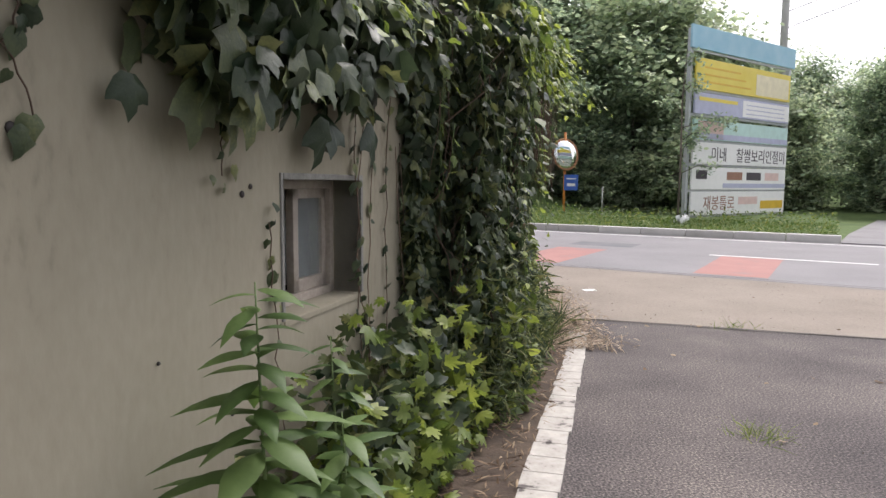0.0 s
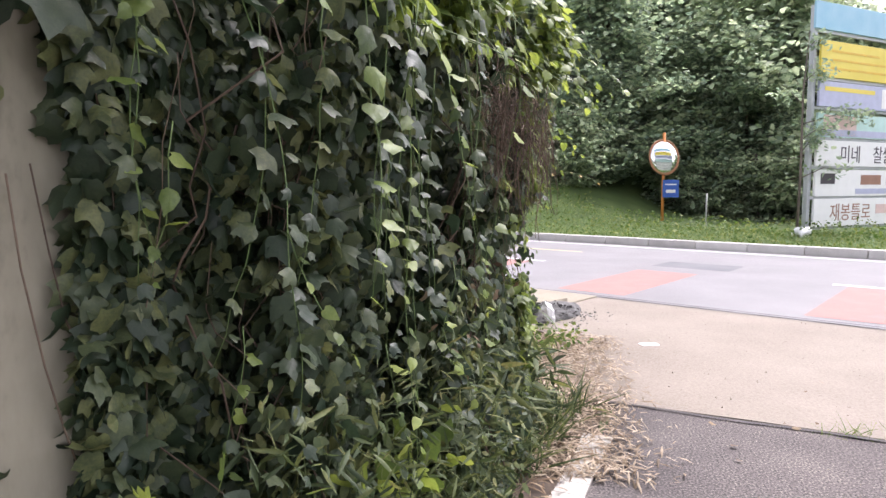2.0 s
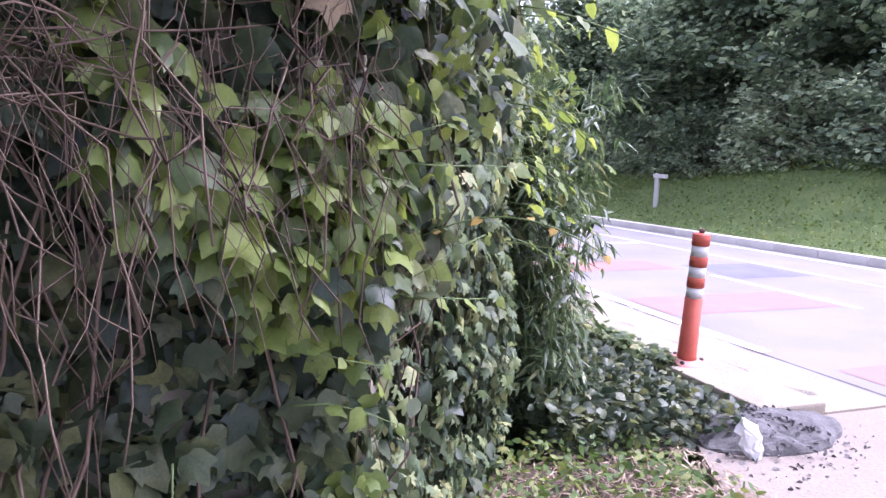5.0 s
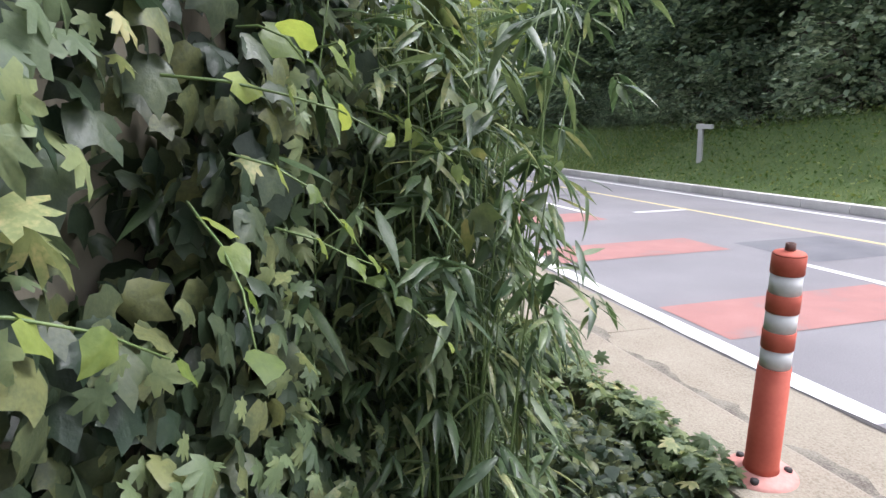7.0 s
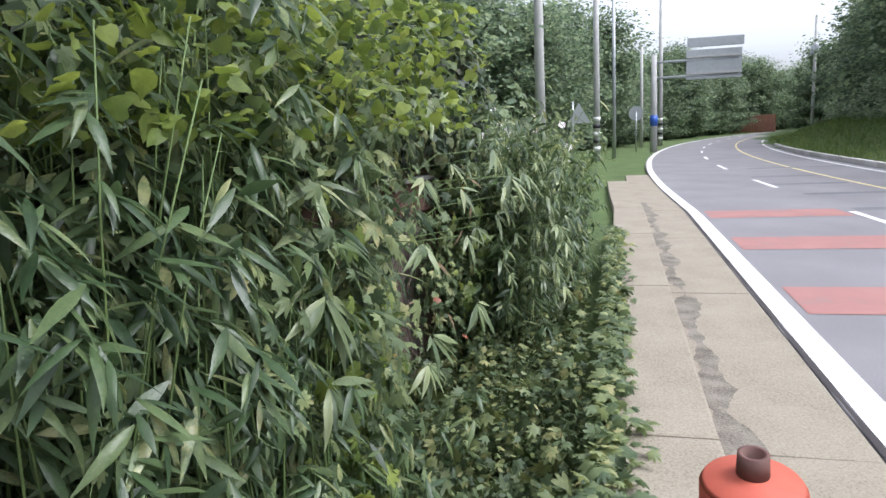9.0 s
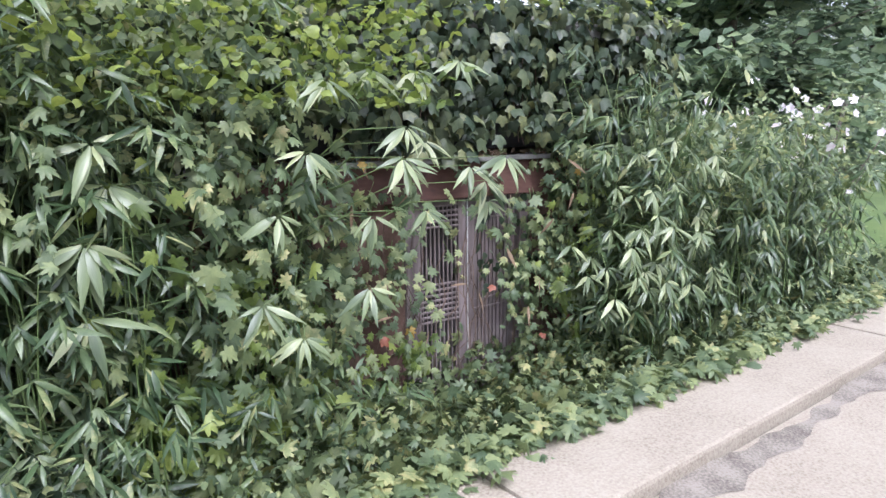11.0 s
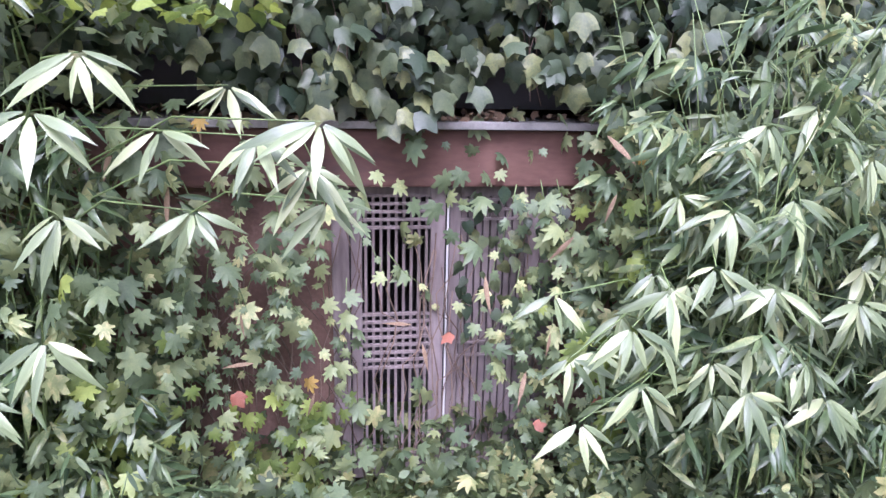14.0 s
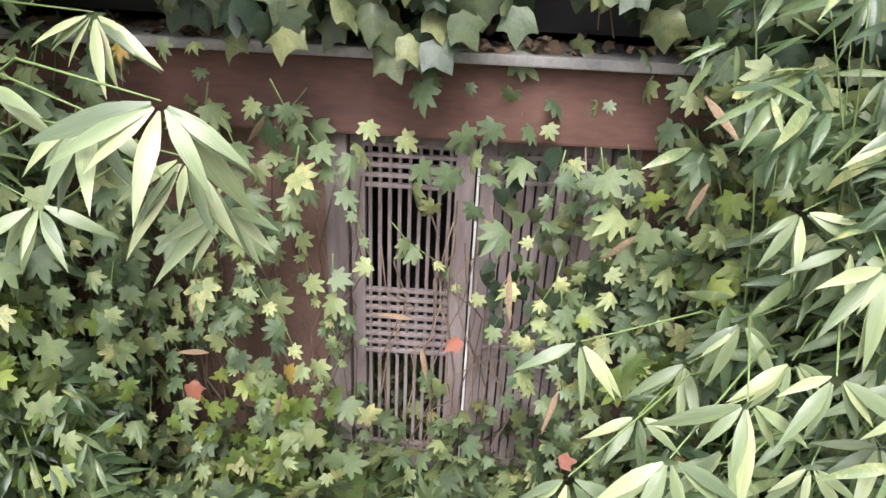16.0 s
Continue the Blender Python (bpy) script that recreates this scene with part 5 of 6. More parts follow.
# ---- hop vines over the front ----
def front_vines():
    v = thing("hop_vine", "light green hop vines over the wall and doors", "vine")
    mm = np.array(FRONT_M)
    count = 3600
    x, z = rng.uniform(-3.4, 1.6, count), rng.uniform(DITCH, 1.25, count)
    r = rng.uniform(0, 1, count)
    patchy = np.array([noise.noise(Vector((a * 2.3, b * 2.3, 7.7))) for a, b in zip(x, z)])
    open_part = (np.abs(x + 0.08) < 0.36) & (z < 0.9)
    beam_part = (z > 0.93) & (x > -0.95) & (x < 0.5)
    wall_part = (x < -0.45) & (x > -1.5)
    keep = np.where(open_part, r < 0.05, np.where(beam_part, r < 0.2, np.where(wall_part, (patchy > 0.16) & (r < 0.26), r < 0.95)))
    x, z = x[keep], z[keep]
    y = rng.uniform(0.03, 0.24, len(x)) + 0.25 * (np.abs(x + 0.3) > 0.75) * rng.uniform(0, 1, len(x))
    p = np.stack([x, y, z], axis=1) @ mm[:3, :3].T + mm[:3, 3]
    pile = Pile()
    pile.add(p, *hang(p, FRONT_OUT, 0.7, (0.028, 0.085), 0.6))
    bm = bmesh.new()
    for i in range(60):
        x = rng.choice([rng.uniform(-1.5, -0.4), rng.uniform(0.25, 0.9), rng.uniform(-0.4, 0.3)], p=[0.52, 0.4, 0.08])
        start = FRONT_M @ Vector((x, rng.uniform(0.1, 0.3), rng.uniform(0.3, 1.15)))
        tendril(pile, bm, start, Vector((0, 0, -1)) + FRONT_DIR * rng.normal(0, 0.4), rng.uniform(0.3, 0.9), 0.06, FRONT_OUT, 0.075)
    # curtains of hop in front of the wall
    young, olive = Pile(), Pile()
    for x0, x1, z1, k in ((-3.9, -2.1, 2.2, 800), (-2.3, -1.15, 2.0, 1200), (-1.45, -0.95, 1.25, 170), (0.5, 1.2, 1.3, 420), (1.1, 3.2, 1.45, 900)):
        x, z = rng.uniform(x0, x1, k), DITCH + (z1 - DITCH) * rng.uniform(0, 1, k) ** 0.75
        y = 0.55 + 0.22 * np.array([noise.noise(Vector((a * 1.8, c * 1.8, 2.2))) for a, c in zip(x, z)]) - 0.35 * rng.uniform(0, 1, k) ** 2 - 0.2 * (x > -1.5) * (x < 0.7)
        patch = np.array([noise.noise(Vector((a * 2.7, c * 1.6, 6.2))) for a, c in zip(x, z)]) > -0.12
        p = np.stack([x, y, z], axis=1)[patch] @ mm[:3, :3].T + mm[:3, 3]
        (olive if x1 < -2.0 else pile).add(p, *hang(p, FRONT_OUT, 0.8, (0.035, 0.085), 0.6))
    k = 380
    x, z = rng.uniform(-1.8, -0.95, k), rng.uniform(-0.1, 1.75, k)
    thin = rng.uniform(0, 1, k) < np.clip((-0.6 - x) / 0.6, 0.15, 1)
    y = np.clip(0.30 - 0.45 * (x + 0.8), 0.3, 0.75) + rng.normal(0, 0.07, k)
    p = np.stack([x, y, z], axis=1)[thin] @ mm[:3, :3].T + mm[:3, 3]
    pile.add(p, *hang(p, FRONT_OUT, 0.7, (0.04, 0.085), 0.7))
    # bright columns of young hop
    for x, y, z1 in ((-1.58, 0.55, 0.85), (-1.72, 0.55, 0.5), (-1.9, 0.6, 0.3), (-1.3, 0.45, 0.55), (-1.15, 0.4, 0.3), (-0.66, 0.25, 0.2), (0.62, 0.35, 1.0), (-2.0, 0.7, 1.3)):
        k = 64
        q = np.stack([x + rng.normal(0, 0.11, k), y + rng.normal(0, 0.06, k), DITCH + (z1 - DITCH) * rng.uniform(0.1, 1, k)], axis=1) @ mm[:3, :3].T + mm[:3, 3]
        young.add(q, *hang(q, FRONT_OUT, 0.9, (0.035, 0.08), 0.6))
    olive.put("olive_foliage", IVY, M_OLIVE, v, "dull olive-green leaves")
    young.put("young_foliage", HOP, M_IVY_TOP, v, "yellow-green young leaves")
    for i in range(50):
        x = rng.choice([rng.uniform(-3.9, -1.1), rng.uniform(0.6, 3.2)])
        start = FRONT_M @ Vector((x, rng.uniform(0.4, 0.75), rng.uniform(0.6, 2.0)))
        tendril(pile, bm, start, Vector((0, 0, -0.6)) + FRONT_DIR * rng.normal(0, 0.5) + FRONT_OUT * 0.4, rng.uniform(0.3, 0.8), 0.1, FRONT_OUT, 0.075)
    pile.put("foliage", HOP, M_HOP, v)
    tagged(part("shoot", bm, M_GREENSTEM, v), kind="stuff")
    bm = bmesh.new()
    for i in range(90):
        x, z = rng.uniform(-2.2, 1.0), DITCH
        pts = []
        for j in range(9):
            pts.append(FRONT_M @ Vector((x, rng.uniform(0.02, 0.08), z)))
            x += rng.normal(0, 0.05)
            z += rng.uniform(0.06, 0.2)
            if z > 1.12:
                break
        tube(bm, pts, 0.0015 + 0.002 * rng.uniform(), 4)
    tagged(part("stem", bm, M_STEM, v, "thin reddish-brown dead stems"), kind="stuff")
    me = template_mesh("hop_leaf", HOP, M_HOP_ONE)
    k = 100
    x, z = rng.uniform(-1.4, 0.95, k), rng.uniform(-0.1, 1.1, k)
    ok = (np.abs(x + 0.1) > 0.33) & ~((z > 0.9) & (x > -1.2) & (x < 0.35))
    p = np.stack([x, rng.uniform(0.16, 0.34, k), z], axis=1)[ok] @ mm[:3, :3].T + mm[:3, 3]
    leaf_objects(me, p, *hang(p, FRONT_OUT, 0.9, (0.04, 0.10), 0.5), v)
    for mat, tm, nm, kk, lab in ((M_YELLOWLEAF, HOP, "yellow_leaf", 4, "autumn yellow leaf"), (M_REDLEAF, IVY, "red_leaf", 5, "reddened leaf"), (M_DRYLEAF, BAMBOO, "dry_leaf", 26, "dry curled leaf")):
        me2 = template_mesh(nm, tm, mat)
        p = np.stack([rng.uniform(-1.6, 0.8, kk), rng.uniform(0.2, 0.4, kk), rng.uniform(0.0, 1.3, kk)], axis=1) @ mm[:3, :3].T + mm[:3, 3]
        leaf_objects(me2, p, *hang(p, FRONT_OUT, 0.6, (0.035, 0.06) if tm is not BAMBOO else (0.08, 0.15), 0.5), v, nm)
    ivy = thing("ivy", "large-leaved dark ivy hanging over the front beam", "ivy")
    k = 4200
    x = rng.uniform(-3.5, 1.7, k)
    z = 1.22 + rng.uniform(0, 1, k) * 0.9
    y = rng.uniform(0.02, 0.26, k)
    keep = (z > 1.30 + 0.07 * np.sin(x * 4.3) + 0.05 * np.sin(x * 11)) | (x > 0.55)
    p = np.stack([x, y, z], axis=1)[keep] @ mm[:3, :3].T + mm[:3, 3]
    pile = Pile()
    pile.add(p, *hang(p, FRONT_OUT, 0.2, (0.05, 0.105), 0.45))
    pile.put("foliage", IVY, M_IVY, ivy)
    me3 = template_mesh("ivy_leaf", IVY, M_IVY_ONE)
    k = 70
    x = rng.uniform(-1.8, 0.9, k)
    p = np.stack([x, rng.uniform(0.24, 0.3, k), rng.uniform(1.30, 1.75, k)], axis=1) @ mm[:3, :3].T + mm[:3, 3]
    leaf_objects(me3, p, *hang(p, FRONT_OUT, 0.3, (0.06, 0.105), 0.5), ivy)
    bm = bmesh.new()
    for i in range(26):
        x = rng.uniform(-1.8, 0.9)
        z = rng.uniform(1.25, 1.45)
        tube(bm, [FRONT_M @ Vector((x + rng.normal(0, 0.03), 0.08 + 0.1 * j / 4, 2.0 + (z - 2.0) * j / 4)) for j in range(5)], 0.0022, 4)
    tagged(part("stem", bm, M_STEM, ivy), kind="stuff")
    # dark heart-shaped leaves over the second door
    k = 90
    p = np.stack([rng.uniform(0.04, 0.48, k), rng.uniform(0.03, 0.12, k), rng.uniform(0.3, 0.95, k)], axis=1) @ mm[:3, :3].T + mm[:3, 3]
    hearts = Pile()
    hearts.add(p, *hang(p, FRONT_OUT, 0.3, (0.04, 0.07), 0.4))
    hearts.put("heart_foliage", HEART, M_IVY, ivy, "dark heart-shaped leaves")
    # dead leaves along the cement ledge
    lit = thing("leaf_litter", "dead leaves lying on the cement ledge", "dead leaves", kind="stuff")
    k = 420
    p = np.stack([rng.uniform(-3.2, 0.9, k), rng.uniform(-0.05, 0.09, k), 1.203 + rng.uniform(0, 0.03, k)], axis=1) @ mm[:3, :3].T + mm[:3, 3]
    soup("foliage", *leaves(IVY, p, np.array([0, 0, 1.0]) + jitter(k, 0.5), jitter(k, 1), rng.uniform(0.02, 0.05, k)), M_DRYLEAF, lit)


front_vines()


# ---- hibiscus bush with white flowers ----
def hibiscus(s, n):
    x, y = road_xy(s, n)
    z = z_at(x, y)
    b = thing("hibiscus_bush", "hibiscus bush with white and pale pink flowers", "shrub", (x, y, z))
    bm = bmesh.new()
    pile = Pile()
    ends = []
    for i in range(26):
        a = rng.uniform(0, math.tau)
        r = rng.uniform(0.15, 0.75)
        h = rng.uniform(1.0, 2.05)
        e = (math.cos(a) * r, math.sin(a) * r, h)
        tube(bm, [(0, 0, 0), (e[0] * 0.4, e[1] * 0.4, h * 0.5), e], [0.014, 0.009, 0.003], 5)
        ends.append(e)
        k = 130
        t = rng.uniform(0.3, 1.05, k)
        at = np.stack([e[0] * t, e[1] * t, h * t], axis=1) + rng.normal(0, 0.10, (k, 3))
        pile.add(at, np.array([0, 0, 1.0]) + jitter(k, 0.5), jitter(k, 1) - np.array([0, 0, 0.4]), rng.uniform(0.04, 0.075, k))
    part("branch", bm, M_BARK, b)
    pile.put("foliage", OVAL, M_HOP, b)
    bm = bmesh.new()
    v, f = OVAL
    for k in range(5):
        a = k * math.tau / 5
        m = Matrix.Rotation(a, 4, 'Z') @ Matrix.Rotation(radians(28), 4, 'X') @ Matrix.Diagonal((1.7, 1, 1, 1))
        vs = [bm.verts.new(m @ Vector(p)) for p in v]
        for t in f:
            bm.faces.new([vs[int(i)] for i in t])
    flower = mesh_of("flower", bm, M_PETAL)
    for i in range(46):
        e = ends[i % len(ends)]
        t = rng.uniform(0.75, 1.05)
        p = Vector((e[0] * t, e[1] * t, e[2] * t)) + Vector(rng.normal(0, 0.09, 3))
        d = Vector((rng.normal(0.4, 0.5), rng.normal(-0.1, 0.5), rng.uniform(0.0, 0.6))).normalized()
        o = new("flower", flower)
        o.parent = b
        o.matrix_local = Matrix.Translation(p) @ d.to_track_quat('Z', 'Y').to_matrix().to_4x4() @ Matrix.Diagonal((0.045, 0.045, 0.045, 1))


hibiscus(10.9, 6.9)
hibiscus(11.9, 6.75)


# ---- trees ----
def tree_mesh(seed, height, width, leaf, count, low=0.10, trunk_r=0.15, mat=None):
    """Trunk with limbs, and a crown of clumps, as two meshes."""
    g = np.random.default_rng(seed)
    bm = bmesh.new()
    trunk = [(0.25 * math.sin(i * 1.3 + seed) * i / 5, 0.25 * math.cos(i * 1.7 + seed) * i / 5, height * 0.85 * i / 5) for i in range(6)]
    tube(bm, trunk, [trunk_r * (1 - 0.85 * i / 5) for i in range(6)], 8)
    at, nor, tip = [], [], []
    boughs = 34
    for i in range(boughs):
        t = low + (1 - low) * (i + g.uniform(0, 1)) / boughs
        a = i * 2.4 + g.uniform(-0.5, 0.5)
        rad = width * (math.sin(min(1, t * 0.78 + 0.2) * math.pi) ** 0.7 + 0.12) * g.uniform(0.55, 1.1)
        k = min(4, int(t * 5))
        base = Vector(trunk[k])
        end = Vector((math.cos(a) * rad, math.sin(a) * rad, height * t))
        mid = base.lerp(end, 0.5) + Vector((0, 0, 0.35))
        tube(bm, [base, mid, end], [0.04, 0.025, 0.008], 4)
        # each bough carries flat, layered sprays of leaves
        n = count // boughs
        u = g.uniform(0.15, 1.08, n)
        spread = 0.15 * width * (0.5 + u)
        p = np.array([base.lerp(end, min(1.1, float(q))) for q in u]) + g.normal(0, 1, (n, 3)) * np.stack([spread, spread, spread * 0.3], axis=1)
        at.append(p)
        nor.append(np.array([0, 0, 1.0]) + g.normal(0, 0.4, (n, 3)))
        tip.append(np.array([math.cos(a), math.sin(a), -0.5]) + g.normal(0, 0.6, (n, 3)))
    limbs = mesh_of("trunk", bm, M_BARK)
    at, nor, tip = map(np.concatenate, (at, nor, tip))
    v, f = leaves(CARD, at, nor, tip, g.uniform(0.6, 1.4, len(at)) * leaf)
    ob = soup("crown", v, f, mat or (M_TREE_LIGHT if seed % 2 else M_TREE))
    me = ob.data
    bpy.data.objects.remove(ob)
    return limbs, me


def plant_tree(kind, x, y, z, size, turn, label="tall leafy green roadside tree", name="tree", category="tree", group="roadside trees"):
    t = thing(name, label, category, (x, y, z), group)
    t.rotation_euler = (0, 0, turn)
    t.scale = (size, size, size)
    for nm, me in (("trunk", kind[0]), ("crown", kind[1])):
        o = new(nm, me)
        o.parent = t


KINDS = [tree_mesh(3 + i, h, w, 0.21, 15000) for i, (h, w) in enumerate(((8.5, 2.5), (9.5, 2.8), (8.0, 3.0), (10.5, 3.0)))]
DEEP = [tree_mesh(13 + i, h, w, 0.21, 15000, mat=M_TREE_DEEP) for i, (h, w) in enumerate(((8.5, 2.7), (9.5, 3.0), (10.5, 3.1)))]
SHRUBS = [tree_mesh(31 + i, 2.6, 1.3, 0.13, 6500, 0.02, 0.04) for i in range(2)]
tr = random.Random(5)
for i in range(40):
    s = -3.0 + i * 2.5 + tr.uniform(-0.8, 0.8)
    n = 22.5 + tr.uniform(0, 2.0) + bend(s)
    if s < 4.5:
        continue
    if s < 10.5:
        n += 4.5
    x, y = road_xy(s, n)
    plant_tree(tr.choice(KINDS if s < 14 else DEEP), x, y, ground_z(s, n) - 0.1, tr.uniform(0.7, 1.25), tr.uniform(0, 6))
for i in range(48):
    s = -4 + i * 1.7 + tr.uniform(-0.5, 0.5)
    n = 21.0 + tr.uniform(0, 1.3) + bend(s) + (8.0 if s < 4.2 else 4.6 if s < 10.2 else 0)
    x, y = road_xy(s, n)
    plant_tree(tr.choice(SHRUBS), x, y, ground_z(s, n) - 0.1, tr.uniform(0.7, 1.25), tr.uniform(0, 6), "dense green shrub at the wood's edge", "shrub", "shrub", "shrubs on the bank")
for i in range(22):
    s = -2 + i * 4.4 + tr.uniform(-1.5, 1.5)
    n = 28.5 + tr.uniform(0, 4) + bend(s)
    x, y = road_xy(s, n)
    plant_tree(tr.choice(KINDS), x, y, ground_z(s, n) - 0.1, tr.uniform(0.5, 0.6) if s < 4.5 else tr.uniform(1.0, 1.3), tr.uniform(0, 6))
for i in range(10):
    s = -22 + i * 2.4 + tr.uniform(-1, 1)
    n = 38 + tr.uniform(0, 4)
    x, y = road_xy(s, n)
    plant_tree(tr.choice(KINDS), x, y, ground_z(s, n) - 0.3, tr.uniform(0.45, 0.6), tr.uniform(0, 6))
for i in range(9):
    s = -9 + i * 1.6 + tr.uniform(-0.5, 0.5)
    n = 38.5 + tr.uniform(0, 4)
    x, y = road_xy(s, n)
    plant_tree(tr.choice(KINDS), x, y, ground_z(s, n) - 0.3, tr.uniform(0.6, 0.74), tr.uniform(0, 6))
for i in range(8):
    s = 4.5 + i * 1.6 + tr.uniform(-0.5, 0.5)
    n = 31.5 + tr.uniform(0, 3)
    x, y = road_xy(s, n)
    plant_tree(tr.choice(KINDS), x, y, ground_z(s, n) - 0.3, tr.uniform(0.85, 1.05), tr.uniform(0, 6))
for i in range(24):
    s = 96 + i * 2.2 + tr.uniform(-1, 1)
    n = bend(min(s, 112)) + tr.uniform(-16, 26)
    x, y = road_xy(s, n)
    plant_tree(tr.choice(DEEP), x, y, ground_z(s, n) - 0.3, tr.uniform(0.8, 1.2), tr.uniform(0, 6))
for i in range(9):
    s = -20 + i * 2.2 + tr.uniform(-0.5, 0.5)
    n = 35 + tr.uniform(0, 2)
    x, y = road_xy(s, n)
    plant_tree(tr.choice(SHRUBS), x, y, ground_z(s, n) - 0.1, tr.uniform(0.9, 1.4), tr.uniform(0, 6), "dense green shrub at the wood's edge", "shrub", "shrub", "shrubs on the bank")
for i in range(34):
    s = 20 + i * 2.9 + tr.uniform(-1, 1)
    n = bend(s) + (1.5 - tr.uniform(0, 7) if s < 32 else 4.0 - tr.uniform(0, 5) if s < 50 else 5.0 - tr.uniform(0, 4))
    x, y = road_xy(s, n)
    plant_tree(tr.choice(DEEP), x, y, ground_z(s, n) - 0.1, tr.uniform(0.8, 1.15), tr.uniform(0, 6))
for i in range(14):
    s = 19 + i * 2.6 + tr.uniform(-1, 1)
    n = bend(s) + 2.5 + tr.uniform(-1.5, 1.2)
    x, y = road_xy(s, n)
    plant_tree(tr.choice(SHRUBS), x, y, ground_z(s, n) - 0.1, tr.uniform(0.5, 1.0), tr.uniform(0, 6), "dense green shrub beside the road", "shrub", "shrub", "shrubs beside the road")


# ---- lane marker post on the ledge ----
def marker_post(x, y, z):
    p = thing("marker_post", "orange-red flexible lane post with three white bands", "marker post", (x, y, z))
    p.rotation_euler = (radians(4.2), radians(3.6), 0)
    p.scale = (1.07, 1.07, 1.07)
    R = 0.054
    bm = bmesh.new()
    lathe(bm, [(0.135, 0.0), (0.135, 0.012), (0.11, 0.022), (0.066, 0.034)], 32)
    base = part("base", bm, M_POSTBASE, p, "faded round rubber base")
    for a in (0.6, 2.7, 4.8):
        bm = bmesh.new()
        lathe(bm, [(0.016, 0.018), (0.016, 0.034), (0.008, 0.038)], 10, Matrix.Translation((0.1 * math.cos(a), 0.1 * math.sin(a), 0)))
        part("bolt", bm, M_DARKHOLE, base)
    bm = bmesh.new()
    lathe(bm, [(0.066, 0.034), (0.062, 0.06), (R + 0.004, 0.465)], 32)
    part("tube", bm, M_POSTRED, p)
    z0 = 0.465
    for i in range(3):
        bm = bmesh.new()
        lathe(bm, [(R, z0), (R, z0 + 0.073)], 32)
        part("white_band", bm, M_POSTWHITE, p)
        bm = bmesh.new()
        lathe(bm, [(R + 0.003, z0 + 0.073), (R + 0.003, z0 + 0.14), (R - 0.002, z0 + 0.144)], 32)
        part("red_band", bm, M_POSTRED, p)
        z0 += 0.142
    bm = bmesh.new()
    lathe(bm, [(R + 0.002, z0), (R - 0.002, z0 + 0.006), (0.022, z0 + 0.012), (0.018, z0 + 0.014)], 28)
    cap = part("cap", bm, M_POSTRED, p)
    bm = bmesh.new()
    lathe(bm, [(0.018, z0 + 0.012), (0.017, z0 + 0.04), (0.012, z0 + 0.04), (0.011, z0 + 0.02)], 20)
    part("nozzle", bm, M_NOZZLE, cap, "dark brown open nozzle")
    return p


marker_post(0.034, 9.126, 0.09)


# ---- billboard across the road ----
SIGN_L, SIGN_R = Vector((6.85, 18.7, 0.12)), Vector((11.25, 22.0, 0.12))


def billboard():
    d = SIGN_R - SIGN_L
    w = d.length
    dd = d.normalized()
    m = frame_of(SIGN_L, dd, Vector((dd.y, -dd.x, 0)))
    b = thing("billboard", "weathered roadside billboard with seven advertising panels", "billboard")
    b.matrix_world = m
    zg = 0.05
    for x in (0.0, w):
        bm = bmesh.new()
        box(bm, (x - 0.06, -0.18, zg - 0.4), (x + 0.06, -0.06, 5.35), None, 0.01)
        part("post", bm, M_STEEL, b)
    rows = ((4.80, 5.42, M_SKYBLUE), (3.72, 4.56, M_YELLOW), (3.03, 3.62, M_LILAC), (2.32, 2.88, M_MINT), (1.63, 2.24, M_WHITE), (0.90, 1.54, M_WHITE), (0.17, 0.84, M_WHITE))
    for i, (a, c, mat) in enumerate(rows):
        bm = bmesh.new()
        over = 0.15 if i == 0 else -0.1
        box(bm, (-over, -0.04, a), (w + over, 0.02, c), None, 0.006)
        part("panel", bm, mat, b)
        bm = bmesh.new()
        box(bm, (0, -0.12, a - 0.07), (w, -0.05, a), None, 0.006)
        part("crossbeam", bm, M_STEEL, b)

    def patch(x0, x1, z0, z1, mat, name="print_block"):
        bm = bmesh.new()
        box(bm, (x0, 0.02, z0), (x1, 0.026, z1))
        part(name, bm, mat, b)
    patch(3.3, 5.3, 3.78, 4.4, M_CREAM)
    for k in range(3):
        patch(0.5, 3.0 - 0.3 * k, 3.9 + 0.2 * k, 3.95 + 0.2 * k, M_GOLD, "print_line")
    patch(2.6, 5.4, 3.08, 3.56, M_WHITE)
    for k in range(3):
        patch(2.8, 5.1, 3.16 + 0.13 * k, 3.19 + 0.13 * k, M_LILAC, "print_line")
    patch(0.3, 2.3, 3.4, 3.5, M_YELLOW, "print_line")
    patch(0.3, 1.6, 2.36, 2.84, M_PINK)
    patch(0.2, 5.4, 2.34, 2.5, M_LILAC)
    patch(0.3, 0.85, 1.2, 1.45, M_INK)
    for k in range(3):
        patch(1.9 + 1.1 * k, 2.75 + 1.1 * k, 1.18, 1.42, (M_BROWNINK, M_INK, M_PINK)[k])
    patch(1.7, 5.4, 0.95, 1.08, M_LILAC)
    patch(2.6, 3.7, 0.45, 0.68, M_PINK)
    patch(3.9, 5.3, 0.3, 0.55, M_GOLD)

    def words(body, x, z, size, mat):
        cu = bpy.data.curves.new("lettering", 'FONT')
        cu.body, cu.size, cu.extrude = body, size, 0.003
        cu.materials.append(mat)
        o = new("lettering", cu)
        o.parent = b
        o.matrix_local = Matrix.Translation((x, 0.024, z)) @ Matrix.Rotation(math.pi / 2, 4, 'X')
    words("\ucc30\uc300\ubcf4\ub9ac\uc778\uc808\ubbf8", 2.35, 1.75, 0.46, M_INK)
    words("\ubbf8\ub124", 1.0, 1.75, 0.46, M_INK)
    words("\uc7ac\ubd09\ud2c0\ub85c", 0.7, 0.34, 0.46, M_BROWNINK)


billboard()


